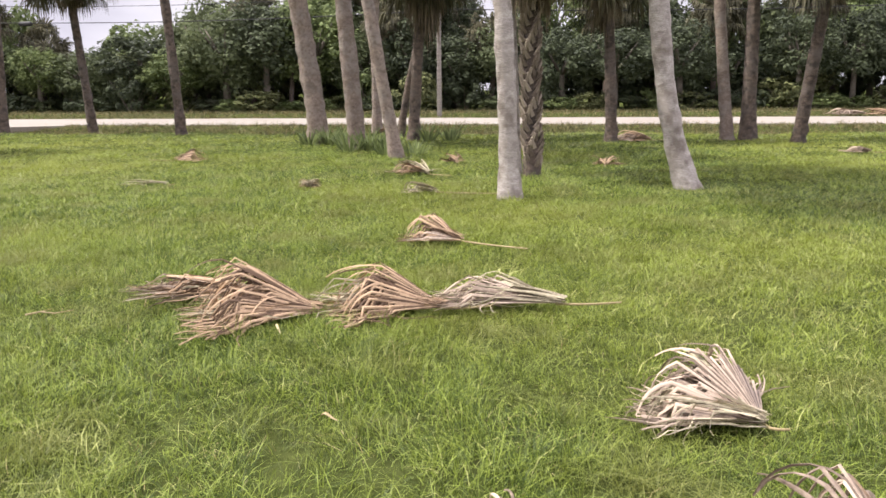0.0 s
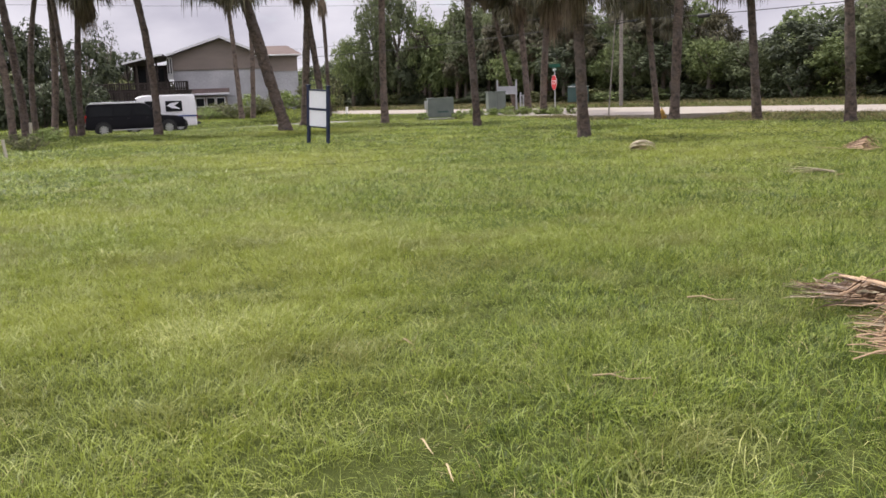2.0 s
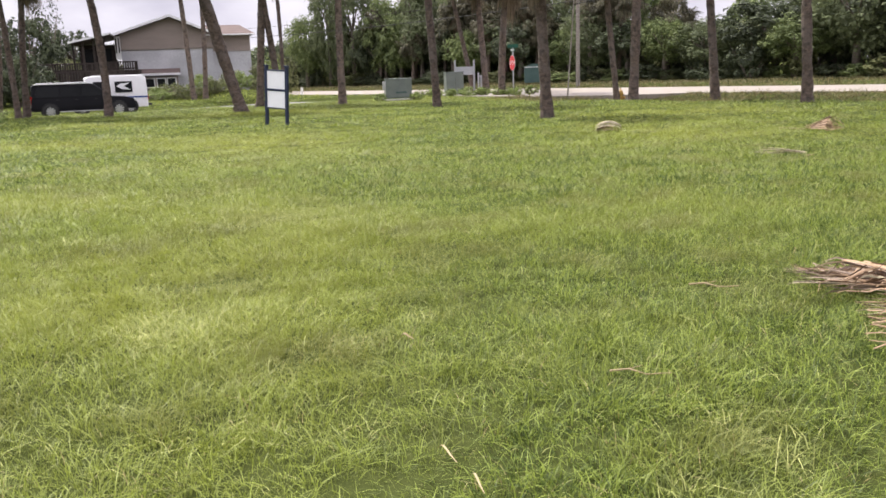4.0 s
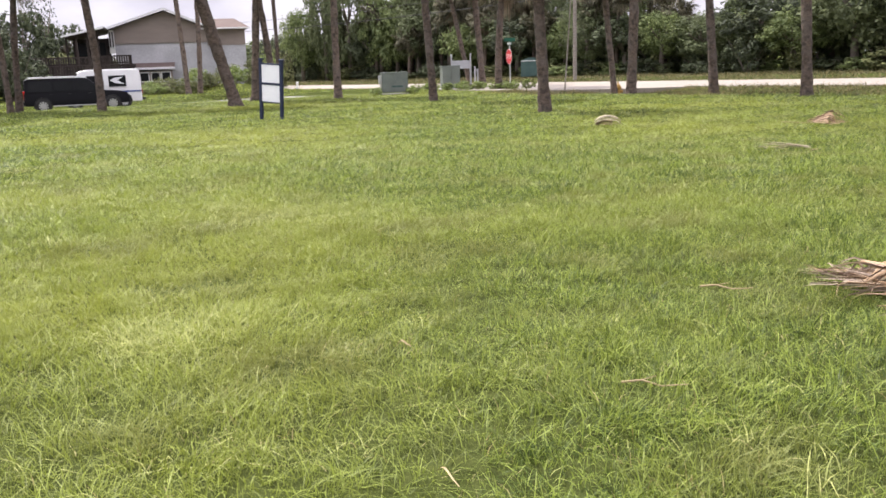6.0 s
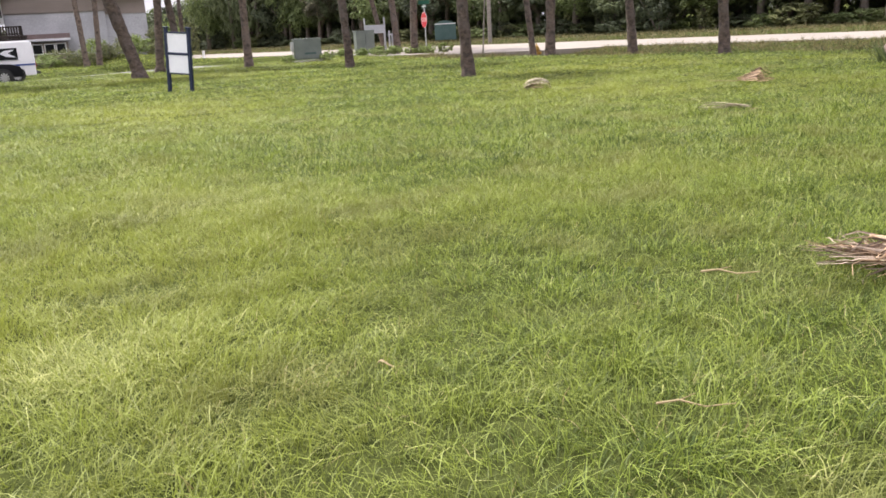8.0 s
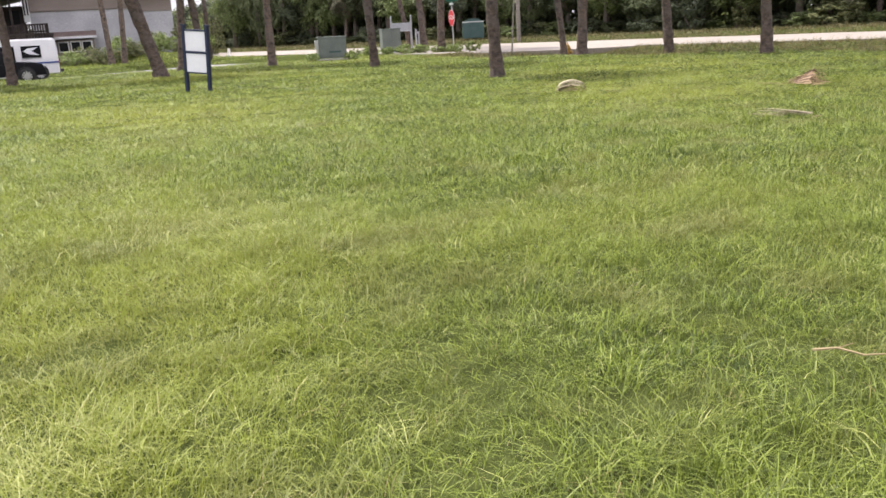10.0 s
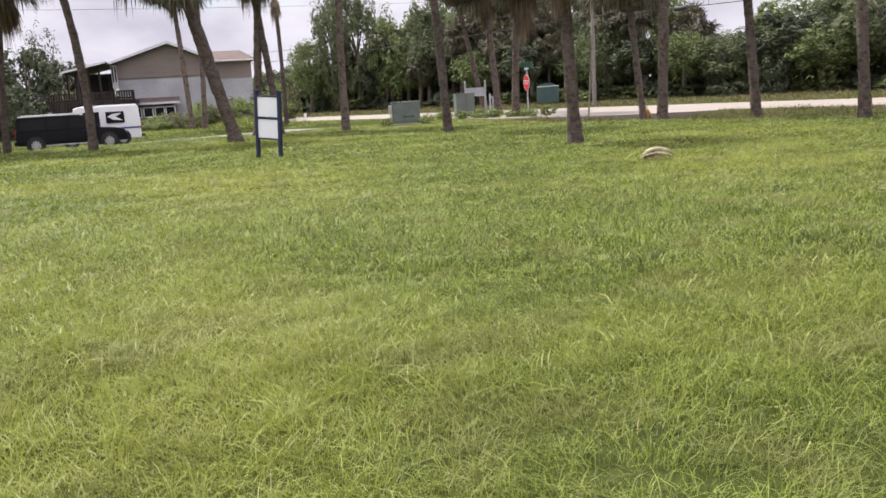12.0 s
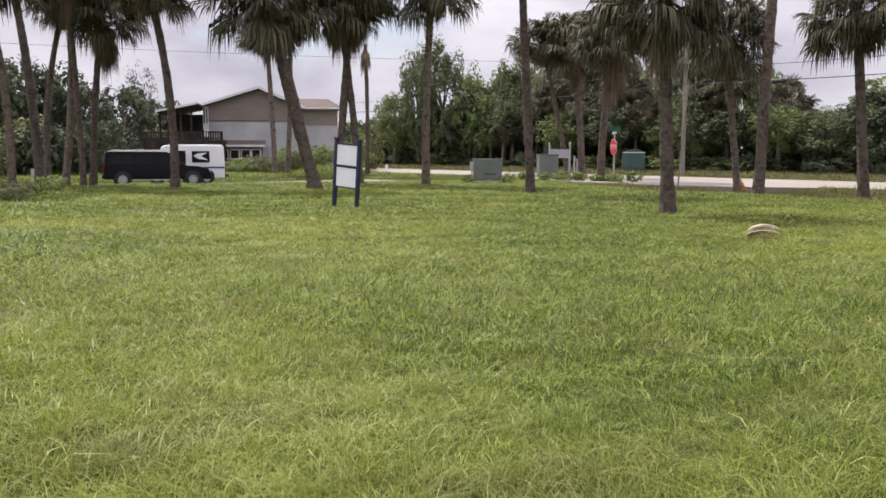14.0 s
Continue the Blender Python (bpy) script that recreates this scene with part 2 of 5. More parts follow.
def thing(name, m, label, category, group="", kind=""):
    ob = new(name)
    ob.empty_display_size = 0.3
    ob.matrix_basis = m
    return tagged(ob, label, category, group, kind)


def box(bm, x, y, z, sx, sy, sz, bevel=0.0, turn=None):
    """A box with its centre at x, y, z."""
    m = Matrix.Translation((x, y, z)) @ (turn or Matrix.Identity(4)) @ Matrix.Diagonal((sx, sy, sz, 1))
    r = bmesh.ops.create_cube(bm, size=1, matrix=m)
    if bevel:
        edges = {e for v in r["verts"] for e in v.link_edges}
        bmesh.ops.bevel(bm, geom=list(edges), offset=bevel, segments=2, affect="EDGES", profile=0.6)
    return bm


def rod(bm, a, b, r1, r2=None, sides=10, caps=True):
    a, b = Vector(a), Vector(b)
    m = Matrix.Translation((a + b) / 2) @ (b - a).to_track_quat("Z", "Y").to_matrix().to_4x4()
    bmesh.ops.create_cone(bm, cap_ends=caps, segments=sides, radius1=r1, radius2=r1 if r2 is None else r2, depth=(b - a).length, matrix=m)
    return bm


def prism(bm, outline, y0, y1, shrink=None):
    """An outline in x, z drawn out from y0 to y1."""
    front = [bm.verts.new((x, y0, z)) for x, z in outline]
    back = [bm.verts.new((x, y1, z)) for x, z in outline]
    bm.faces.new(front)
    bm.faces.new(back[::-1])
    for i in range(len(outline)):
        j = (i + 1) % len(outline)
        bm.faces.new((front[j], front[i], back[i], back[j]))
    bmesh.ops.recalc_face_normals(bm, faces=bm.faces)
    return bm


def sheet_mesh(name, verts, quads, tris, mat):
    """A mesh straight from arrays."""
    me = bpy.data.meshes.new(name)
    nq, nt = len(quads), len(tris)
    me.vertices.add(len(verts))
    me.vertices.foreach_set("co", np.asarray(verts, np.float32).ravel())
    me.loops.add(nq * 4 + nt * 3)
    me.loops.foreach_set("vertex_index", np.concatenate([np.asarray(quads, np.int32).ravel(), np.asarray(tris, np.int32).ravel()]))
    me.polygons.add(nq + nt)
    me.polygons.foreach_set("loop_start", np.concatenate([np.arange(nq) * 4, nq * 4 + np.arange(nt) * 3]).astype(np.int32))
    me.update(calc_edges=True)
    me.materials.append(mat)
    return me


# ---- the lie of the land ----
def road_near(x):
    return 34.2 - 0.14 * x


def street_off(x, y):
    """Metres off the side street's middle line, positive on the lot's side."""
    return (x + 43.0) * 0.92 - (y - 21.6) * 0.39


def ramp01(a, b, v):
    k = np.clip((v - a) / (b - a), 0, 1)
    return k * k * (3 - 2 * k)


def land(x, y):
    """Height of the ground."""
    x, y = np.asarray(x, float), np.asarray(y, float)
    z = 0.022 * np.sin(0.9 * x + 0.6 * y) + 0.02 * np.sin(1.7 * y - 0.8 * x + 1.0) + 0.012 * np.sin(3.1 * x + 2.3 * y)
    z = z * (1 - 0.75 * ramp01(6, 15, np.hypot(x + 1.5, y - 1.5)))
    u = road_near(x) - y
    swale = np.sin(np.pi * np.clip((u - 0.4) / 6.6, 0, 1)) ** 2
    z = z - 0.48 * swale * ramp01(-24, -18, x)
    v = np.abs(street_off(x, y))
    z = z - (0.34 - 0.34 * ramp01(12, 1, u)) * (1 - ramp01(3.0, 6.0, v)) * (u > -1)
    z = np.where((u < 0.3) & (u > -8.3), -0.04, z)
    z = z + 0.60 * np.sin(np.pi * np.clip((u - 0.2) / 7.0, 0, 1)) ** 2 * ramp01(-44, -52, x)
    past = -u - 8.3
    z = z + np.where(past > 0, 0.16 * ramp01(0.5, 3.0, past), 0)
    return z


def ground_sheet():
    far = [120, 180, 300, 600, 1200]
    xs = np.array([-f for f in far[::-1]] + list(np.arange(-90, 50.1, 0.7)) + far, float)
    ys = np.array([-f for f in far[::-1]] + list(np.arange(-30, 90.1, 0.7)) + far, float)
    gx, gy = np.meshgrid(xs, ys)
    v = np.stack([gx, gy, land(gx, gy)], -1).reshape(-1, 3)
    nx, ny = len(xs), len(ys)
    i = (np.arange(ny - 1)[:, None] * nx + np.arange(nx - 1)).ravel()
    q = np.stack([i, i + 1, i + nx + 1, i + nx], -1)
    me = sheet_mesh("ground", v, q, np.zeros((0, 3), int), M_SOIL)
    me.polygons.foreach_set("use_smooth", [True] * len(me.polygons))
    tagged(new("ground", me), "grassy sandy ground of a vacant lot with a shallow roadside swale", "ground", kind="structure")


def strip(name, pts, mat, thick, label):
    """A road strip from pairs of edge points, with thickness."""
    bm = bmesh.new()
    rows = [[bm.verts.new((*p, z)) for p, z in ((a, za), (b, zb), (b, zb - thick), (a, za - thick))] for a, b, za, zb in pts]
    for r, s in zip(rows, rows[1:]):
        for k in range(4):
            bm.faces.new((r[k], r[(k + 1) % 4], s[(k + 1) % 4], s[k]))
    bmesh.ops.recalc_face_normals(bm, faces=bm.faces)
    tagged(new(name, finish(name, bm, mat)), label, "road", kind="structure")


ground_sheet()
wob = lambda x: 0.12 * math.sin(x * 0.7) + 0.07 * math.sin(x * 1.9)
strip("road", [((x, road_near(x) + wob(x)), (x, road_near(x) + 8.0 + wob(x + 40)), 0.03, 0.03) for x in range(-400, 401, 2)], M_ROAD, 0.12, "pale shell-surfaced two-lane road with ragged grassy edges")
mouth = lambda x: 3.8 * max(0.0, 1 - ((x + 24.5) / 8.5) ** 2) ** 0.7
strip("road_apron", [((x, road_near(x) - mouth(x) + 0.5 * wob(x)), (x, road_near(x) + 0.6), 0.036, 0.034) for x in np.arange(-33.0, -15.9, 0.5)], M_ROAD, 0.5, "pale shell apron where the side street meets the road")
sd, sn = Vector((0.39, 0.92)), Vector((0.92, -0.39))
smid = Vector((-43.0, 21.6))
strip("side_street", [(tuple(smid + sd * s + sn * (3.0 + 0.5 * wob(s))), tuple(smid + sd * s - sn * (3.0 + 0.5 * wob(s + 9))), -0.30 + 0.014 * max(0, s - 2), -0.30 + 0.014 * max(0, s - 2)) for s in range(-120, 22, 2)], M_STREET, 0.1, "narrow worn asphalt side street along the lot")


# ---- palms ----
def fan_mesh(name, seed, fronds, low, high, mat, leaflets=18, reach=0.42, blade=0.62, droop=0.5, spread=78, tight=1.0):
    """A head of fan leaves of radius about 1: stalks from the middle, each with a folded, drooping fan."""
    rng = np.random.default_rng(seed)
    V, Q, T = [], [], []
    for k in range(fronds):
        az = rng.uniform(0, 2 * math.pi)
        s = rng.uniform(math.sin(radians(low)), math.sin(radians(high)))
        el = math.asin(s)
        d = np.array([math.cos(el) * math.cos(az), math.cos(el) * math.sin(az), s])
        side = np.array([-math.sin(az), math.cos(az), 0.0])
        up = np.cross(side, -d)
        up = up if up[2] > 0 else -up
        r = reach * rng.uniform(0.45, 1.2)
        hub = d * r * np.array([tight, tight, 1]) - np.array([0, 0, 0.10 * r])
        w = 0.012
        i = len(V)
        V += [side * w, -side * w, hub - side * w, hub + side * w]
        Q.append((i, i + 1, i + 2, i + 3))
        roll = rng.normal(0, 0.35)
        sd2, up2 = side * math.cos(roll) + up * math.sin(roll), up * math.cos(roll) - side * math.sin(roll)
        size = blade * rng.uniform(0.6, 1.3)
        sag = droop * rng.uniform(0.35, 1.5)
        for j in range(leaflets):
            a = radians(spread) * (2 * (j + rng.uniform(-0.3, 0.3)) / (leaflets - 1) - 1)
            e = d * math.cos(a) + sd2 * math.sin(a) + up2 * (0.18 * math.cos(2 * a))
            e = e / np.linalg.norm(e)
            ln = size * (1 - 0.25 * (a / 1.4) ** 2) * rng.uniform(0.85, 1.1)
            across = np.cross(e, up2)
            across = across / (np.linalg.norm(across) + 1e-6)
            lw = 0.42 * size / leaflets * 1.3
            dr = sag * rng.uniform(0.6, 1.4)
            mid = hub + e * ln * 0.55 - np.array([0, 0, dr * 0.10 * ln])
            tip = hub + e * ln * (0.98 - 0.25 * dr) - np.array([0, 0, dr * 0.62 * ln])
            i = len(V)
            tw = up2 * lw * 0.5 * (1 if j % 2 else -1)
            V += [hub, mid - across * lw + tw, mid + across * lw - tw, tip]
            T += [(i, i + 1, i + 2), (i + 1, i + 3, i + 2)]
    return sheet_mesh(name, np.array(V), np.array(Q), np.array(T), mat)


CROWNS = [fan_mesh("crown", 11 + k, 130, -42, 86, M_FAN, 20, 0.56, 0.44, 0.85) for k in range(3)]
SKIRTS = [fan_mesh("dead_skirt", 31 + k, 70, -88, -30, M_DEADFAN, 15, 0.50, 0.42, 1.0, 55, 0.7) for k in range(3)]


def trunk_mesh(name, mid, top, height, r, mat, seed, flare, knee=0.0):
    """A curved, tapered trunk with ring scars and a swollen foot."""
    rng = np.random.default_rng(seed)
    rows, sides = max(24, int(height * 7)), 14
    mid, top = np.array(mid), np.array(top)
    V, rough = [], 0.0
    for k in range(rows + 1):
        s = k / rows
        off = mid * (4 * s * (1 - s)) + top * (s * (2 * s - 1))
        if knee:
            off = top * (1 - math.exp(-s * height / knee))
        rad = r * (1 - 0.16 * s) * (1 + (flare - 1) * math.exp(-s * height / 0.35))
        rough = 0.6 * rough + 0.03 * rng.normal()
        rad *= 1 + rough
        for j in range(sides):
            a = 2 * math.pi * j / sides
            q = rad * (1 + 0.045 * rng.normal() * (2 if s * height < 0.5 else 1))
            V.append((off[0] + q * math.cos(a), off[1] + q * math.sin(a), s * height - 0.15 * (1 - s)))
    i = (np.arange(rows)[:, None] * sides + np.arange(sides)).ravel()
    j = (np.arange(rows)[:, None] * sides + (np.arange(sides) + 1) % sides).ravel()
    me = sheet_mesh(name, np.array(V), np.stack([i, j, j + sides, i + sides], -1), np.zeros((0, 3), int), mat)
    me.polygons.foreach_set("use_smooth", [True] * len(me.polygons))
    return me


def palm(k, x, y, mid, top, height, crown_r, r, label, pale=False, skirt=1.0, crown=1.0, group="palms on the lot", knee=0.0):
    z = float(land(x, y))
    tree = thing("palm_tree", pose(x, y, z), label, "palm tree", group)
    part("trunk", trunk_mesh("trunk", mid, top, height, r, (M_TRUNK, M_PALE, M_TANBARK)[int(pale)], 100 + k, 1.5, knee), None, tree)
    rng = random.Random(500 + k)
    head = Matrix.Translation((top[0], top[1], height)) @ Matrix.Rotation(rng.uniform(0, 6.28), 4, "Z")
    if crown:
        part("crown", CROWNS[k % 3], None, tree, "fan-shaped green leaves", at=head @ Matrix.Diagonal((crown_r * 1.02 * crown, crown_r * 1.02 * crown, crown_r * 1.02 * crown, 1)))
    wide = 0.52
    if skirt:
        part("dead_skirt", SKIRTS[k % 3], None, tree, "hanging brown dead fans", at=head @ Matrix.Translation((0, 0, -0.1)) @ Matrix.Diagonal((crown_r * wide, crown_r * wide, crown_r * 0.8 * skirt, 1)))
    return tree


TALL = "tall slender fan palm with a grey ringed trunk in grass"
LOW = "short fan palm with a dense drooping crown over grass"
LEAN = "leaning fan palm with a rough brown trunk in grass"
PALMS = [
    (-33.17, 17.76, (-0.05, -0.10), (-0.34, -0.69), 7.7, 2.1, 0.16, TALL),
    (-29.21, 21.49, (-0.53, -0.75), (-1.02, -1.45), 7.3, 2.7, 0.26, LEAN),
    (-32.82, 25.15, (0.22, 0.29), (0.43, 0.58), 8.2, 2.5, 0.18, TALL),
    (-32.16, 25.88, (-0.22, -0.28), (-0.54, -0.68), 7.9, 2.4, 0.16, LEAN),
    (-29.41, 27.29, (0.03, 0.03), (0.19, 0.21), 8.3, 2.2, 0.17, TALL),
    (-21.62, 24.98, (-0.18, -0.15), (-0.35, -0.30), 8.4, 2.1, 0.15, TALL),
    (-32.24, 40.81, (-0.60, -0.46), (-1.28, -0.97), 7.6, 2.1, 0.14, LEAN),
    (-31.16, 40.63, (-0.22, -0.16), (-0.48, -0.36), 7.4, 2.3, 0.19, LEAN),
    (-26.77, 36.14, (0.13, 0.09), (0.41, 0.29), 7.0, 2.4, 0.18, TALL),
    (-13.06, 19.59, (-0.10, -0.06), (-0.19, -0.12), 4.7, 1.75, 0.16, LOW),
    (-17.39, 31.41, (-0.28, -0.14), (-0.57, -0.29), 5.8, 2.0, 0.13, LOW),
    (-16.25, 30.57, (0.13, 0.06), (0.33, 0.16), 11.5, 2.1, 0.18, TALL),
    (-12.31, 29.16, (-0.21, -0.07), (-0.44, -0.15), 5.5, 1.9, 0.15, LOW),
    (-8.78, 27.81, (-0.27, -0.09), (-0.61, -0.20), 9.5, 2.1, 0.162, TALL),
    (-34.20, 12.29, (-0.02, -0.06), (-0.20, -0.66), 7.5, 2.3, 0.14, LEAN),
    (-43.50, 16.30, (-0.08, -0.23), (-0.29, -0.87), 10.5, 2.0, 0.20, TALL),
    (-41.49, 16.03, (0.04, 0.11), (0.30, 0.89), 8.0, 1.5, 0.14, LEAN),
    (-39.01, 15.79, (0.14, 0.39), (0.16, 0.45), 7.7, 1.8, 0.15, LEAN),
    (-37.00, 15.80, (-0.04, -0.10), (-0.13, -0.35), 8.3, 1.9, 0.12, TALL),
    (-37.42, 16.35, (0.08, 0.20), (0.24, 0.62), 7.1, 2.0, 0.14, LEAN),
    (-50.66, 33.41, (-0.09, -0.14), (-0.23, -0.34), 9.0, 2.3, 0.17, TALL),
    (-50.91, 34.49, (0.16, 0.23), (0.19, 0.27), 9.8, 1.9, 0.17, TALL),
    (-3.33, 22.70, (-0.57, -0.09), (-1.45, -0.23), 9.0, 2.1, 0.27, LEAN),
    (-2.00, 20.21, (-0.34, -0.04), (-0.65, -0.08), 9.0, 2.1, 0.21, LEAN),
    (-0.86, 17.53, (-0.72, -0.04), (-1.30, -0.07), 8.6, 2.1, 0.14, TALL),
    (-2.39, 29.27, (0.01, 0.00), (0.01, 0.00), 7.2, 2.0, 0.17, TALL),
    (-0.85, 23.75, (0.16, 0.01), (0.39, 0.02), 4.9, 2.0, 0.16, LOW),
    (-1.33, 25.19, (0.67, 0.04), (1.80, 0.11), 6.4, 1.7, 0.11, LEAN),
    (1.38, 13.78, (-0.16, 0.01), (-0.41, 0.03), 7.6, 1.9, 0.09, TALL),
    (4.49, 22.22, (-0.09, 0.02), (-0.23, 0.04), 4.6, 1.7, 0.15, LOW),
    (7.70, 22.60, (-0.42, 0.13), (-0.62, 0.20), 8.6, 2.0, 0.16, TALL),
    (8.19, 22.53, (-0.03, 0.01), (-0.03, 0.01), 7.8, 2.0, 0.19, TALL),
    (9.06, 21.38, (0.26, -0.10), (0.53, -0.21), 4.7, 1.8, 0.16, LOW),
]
SKIRT_LENGTH = {9: 1.15, 19: 1.6, 18: 1.3, 7: 1.3, 8: 1.5, 2: 1.2, 3: 1.2, 26: 1.2, 29: 1.2}
BARK = {22: 2, 23: 2, 24: 2, 25: 2, 28: 1, 30: 2}
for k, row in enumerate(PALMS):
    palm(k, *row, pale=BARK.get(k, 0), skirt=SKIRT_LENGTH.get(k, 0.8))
palm(60, 1.06, 10.50, (-0.24, 0.01), (-0.88, 0.05), 8.2, 2.1, 0.125, "pale grey smooth-trunked palm with a swollen foot", 1)
palm(61, 3.76, 11.71, (-0.53, 0.14), (-0.66, 0.16), 8.4, 2.1, 0.15, "pale grey leaning palm with a scarred foot", 1, knee=1.5)
palm(62, -44.40, 36.11, (0.02, 0.02), (-0.04, -0.04), 8.0, 1.25, 0.13, "dead palm with a shaggy brown collapsed head", 0, 1.7, 0)
booted = palm(63, 1.63, 13.40, (-0.07, 0.01), (0.02, -0.00), 4.2, 1.9, 0.12, "short palm with crisscross frond stubs on its trunk")


# ---- woods across the road ----
def leaf_cloud(name, seed, clumps, leaves, size, mat, rx=1.0, rz=1.0):
    """A crown of about unit radius: leaves gathered in uneven clumps on a lumpy outline, with gaps."""
    rng = np.random.default_rng(seed)
    d = rng.normal(size=(clumps, 3))
    d /= np.linalg.norm(d, axis=1)[:, None]
    c = d * (rng.uniform(0.35, 1.0, clumps) ** 0.6)[:, None] * np.array([0.85 * rx, 0.85 * rx, 0.85 * rz])
    which = rng.integers(0, clumps, leaves)
    o = rng.normal(size=(leaves, 3))
    o /= np.linalg.norm(o, axis=1)[:, None]
    cr = rng.uniform(0.12, 0.30, clumps)
    p = c[which] + o * (rng.uniform(0.3, 1.0, leaves) ** 0.5 * cr[which])[:, None]
    nrm = 1.5 * o + np.array([0, 0, 0.8]) + rng.normal(0, 0.42, (leaves, 3))
    nrm /= np.linalg.norm(nrm, axis=1)[:, None]
    t = np.cross(nrm, rng.normal(size=(leaves, 3)))
    t /= np.linalg.norm(t, axis=1)[:, None]
    b = np.cross(nrm, t)
    s = size * rng.uniform(0.6, 1.3, leaves)[:, None]
    v = np.stack([p - t * s, p + t * s * 0.5 - b * s * 0.62, p + t * s * 0.7 + b * s * 0.5 + nrm * s * 0.2], 1).reshape(-1, 3)
    return sheet_mesh(name, v, np.zeros((0, 4), int), np.arange(leaves * 3).reshape(-1, 3), mat)


TREE_CROWNS = [leaf_cloud("crown", 70 + k, 70 + 14 * k, 6200, 0.050, (M_LEAF, M_LEAFLT, M_LEAF)[k % 3], 1.0, 1.0) for k in range(6)]
BACK_CROWNS = [leaf_cloud("crown", 80 + k, 60, 2600, 0.082, (M_LEAF, M_LEAFLT)[k % 2], 1.0, 1.0) for k in range(3)]
BUSH_CROWNS = [leaf_cloud("foliage", 90 + k, 50, 2000, 0.085, (M_LEAFLT, M_LEAF)[k % 2], 1.0, 0.9) for k in range(4)]


WEED_TUFTS = [leaf_cloud("foliage", 190 + k, 40, 700, 0.11, M_WEED, 1.0, 0.8) for k in range(3)]


# two of the three thicket meshes take the shade-tinted leaves
THICKET_CROWNS = [leaf_cloud("foliage", 290 + k, 46, 2200, 0.075, (M_LEAFSHADE, M_BRUSH, M_LEAFSHADE)[k], 1.0, 0.9) for k in range(3)]
BRUSH_TUFTS = [leaf_cloud("foliage", 390 + k, 60, 2000, 0.06, (M_BRUSH, M_WEED, M_BRUSH)[k], 1.0, 0.8) for k in range(3)]
AIRY_CROWN = leaf_cloud("crown", 490, 34, 900, 0.05, M_LEAFSHADE, 1.0, 1.0)


# crowns with the shade that lies on them painted in as leaf colour
SHADED_CROWNS = [leaf_cloud("crown", 590 + k, 80, 5600, 0.050, M_LEAFSHADE, 1.0, 1.0) for k in range(3)]


def limb_mesh(seed, height, r):
    """A short trunk that parts into limbs."""
    rng = random.Random(seed)
    bm = bmesh.new()
    fork = height * rng.uniform(0.35, 0.5)
    rod(bm, (0, 0, -0.2), (0.1 * r, 0, fork), r * 1.25, r * 0.8, 8)
    for k in range(5):
        a = k * 1.26 + rng.uniform(-0.4, 0.4)
        out = min(height * 0.28, (r - 0.05) * 9)
        e = Vector((math.cos(a) * out, math.sin(a) * out, height * rng.uniform(0.66, 0.82)))
        rod(bm, (0, 0, fork - 0.1), e, r * 0.6, r * 0.15, 6)
    return finish("trunk", bm, M_BARK, True)


def tree(k, x, y, height, rad, label="leafy broadleaf tree in dense woods beyond the road", group="woods beyond the road", low=0.0, back=False, mesh=None):
    t = thing("tree", pose(x, y, float(land(x, y))), label, "tree", group)
    part("trunk", limb_mesh(k, height, 0.05 * rad + 0.05), None, t)
    half = (height - low) / 2
    mesh = mesh or (BACK_CROWNS[k % 3] if back else TREE_CROWNS[k % 6])
    part("crown", mesh, None, t, at=pose(0, 0, low + half, 0, 0, k * 67) @ Matrix.Diagonal((rad, rad, half, 1)))
    return t


def woods():
    rng = random.Random(8)
    k = 0
    for row, (off, h0, h1) in enumerate(((9.4, 3.8, 6.4), (14.0, 5.5, 8.2), (18.5, 6.5, 9.6))):
        x = -100.0
        while x < 60:
            h = rng.uniform(h0, h1) * (0.7 if x <= -70 else 0.9 if x < -62 else 1.25 if x < -40 else 1.0)
            if -30.5 < x < -23.5:
                h = min(h, 4.4)
            elif -16 < x < 4:
                h *= 1.15
            # past x = 0 mostly shade-coloured crowns, for the palms' shade on the woods
            tree(k, x, road_near(x) + 8 + off + rng.uniform(-1.2, 1.2), h, rng.uniform(2.2, 3.3), low=0.5 + 0.12 * ((k * 7) % 10) if row == 0 else 0.3, back=row > 0, mesh=SHADED_CROWNS[k % 3] if (x > 0 and k % 4) or k % 3 == 0 else None)
            k += 1
            x += rng.uniform(2.7, 3.9) * (1 + 0.3 * row)
    # taller feathery trees that stand out above the rest
    for x, off, h, w in ((-67.5, 6.5, 7.6, 2.4), (-64.6, 7.5, 12.0, 2.4), (-61.8, 8.5, 12.4, 2.6), (-58.0, 9.5, 9.4, 2.6), (-54.0, 11, 10.2, 2.8), (-48.5, 12, 10.6, 3.2), (-44.0, 14, 9.8, 3.0), (-37.5, 15, 9.6, 2.8), (-16.5, 13, 7.6, 3.0), (-12.0, 13, 8.0, 3.2), (-8.0, 14, 8.4, 3.4), (-3.5, 15, 8.8, 3.4), (6.5, 15, 9.5, 3.4), (12.0, 14, 9.0, 3.2), (18, 15, 9.4, 3.4), (24, 15, 9.6, 3.4)):
        tree(k, x, road_near(x) + 8 + off, h, w, "tall leafy tree rising above the roadside woods", low=1.0)
        k += 1


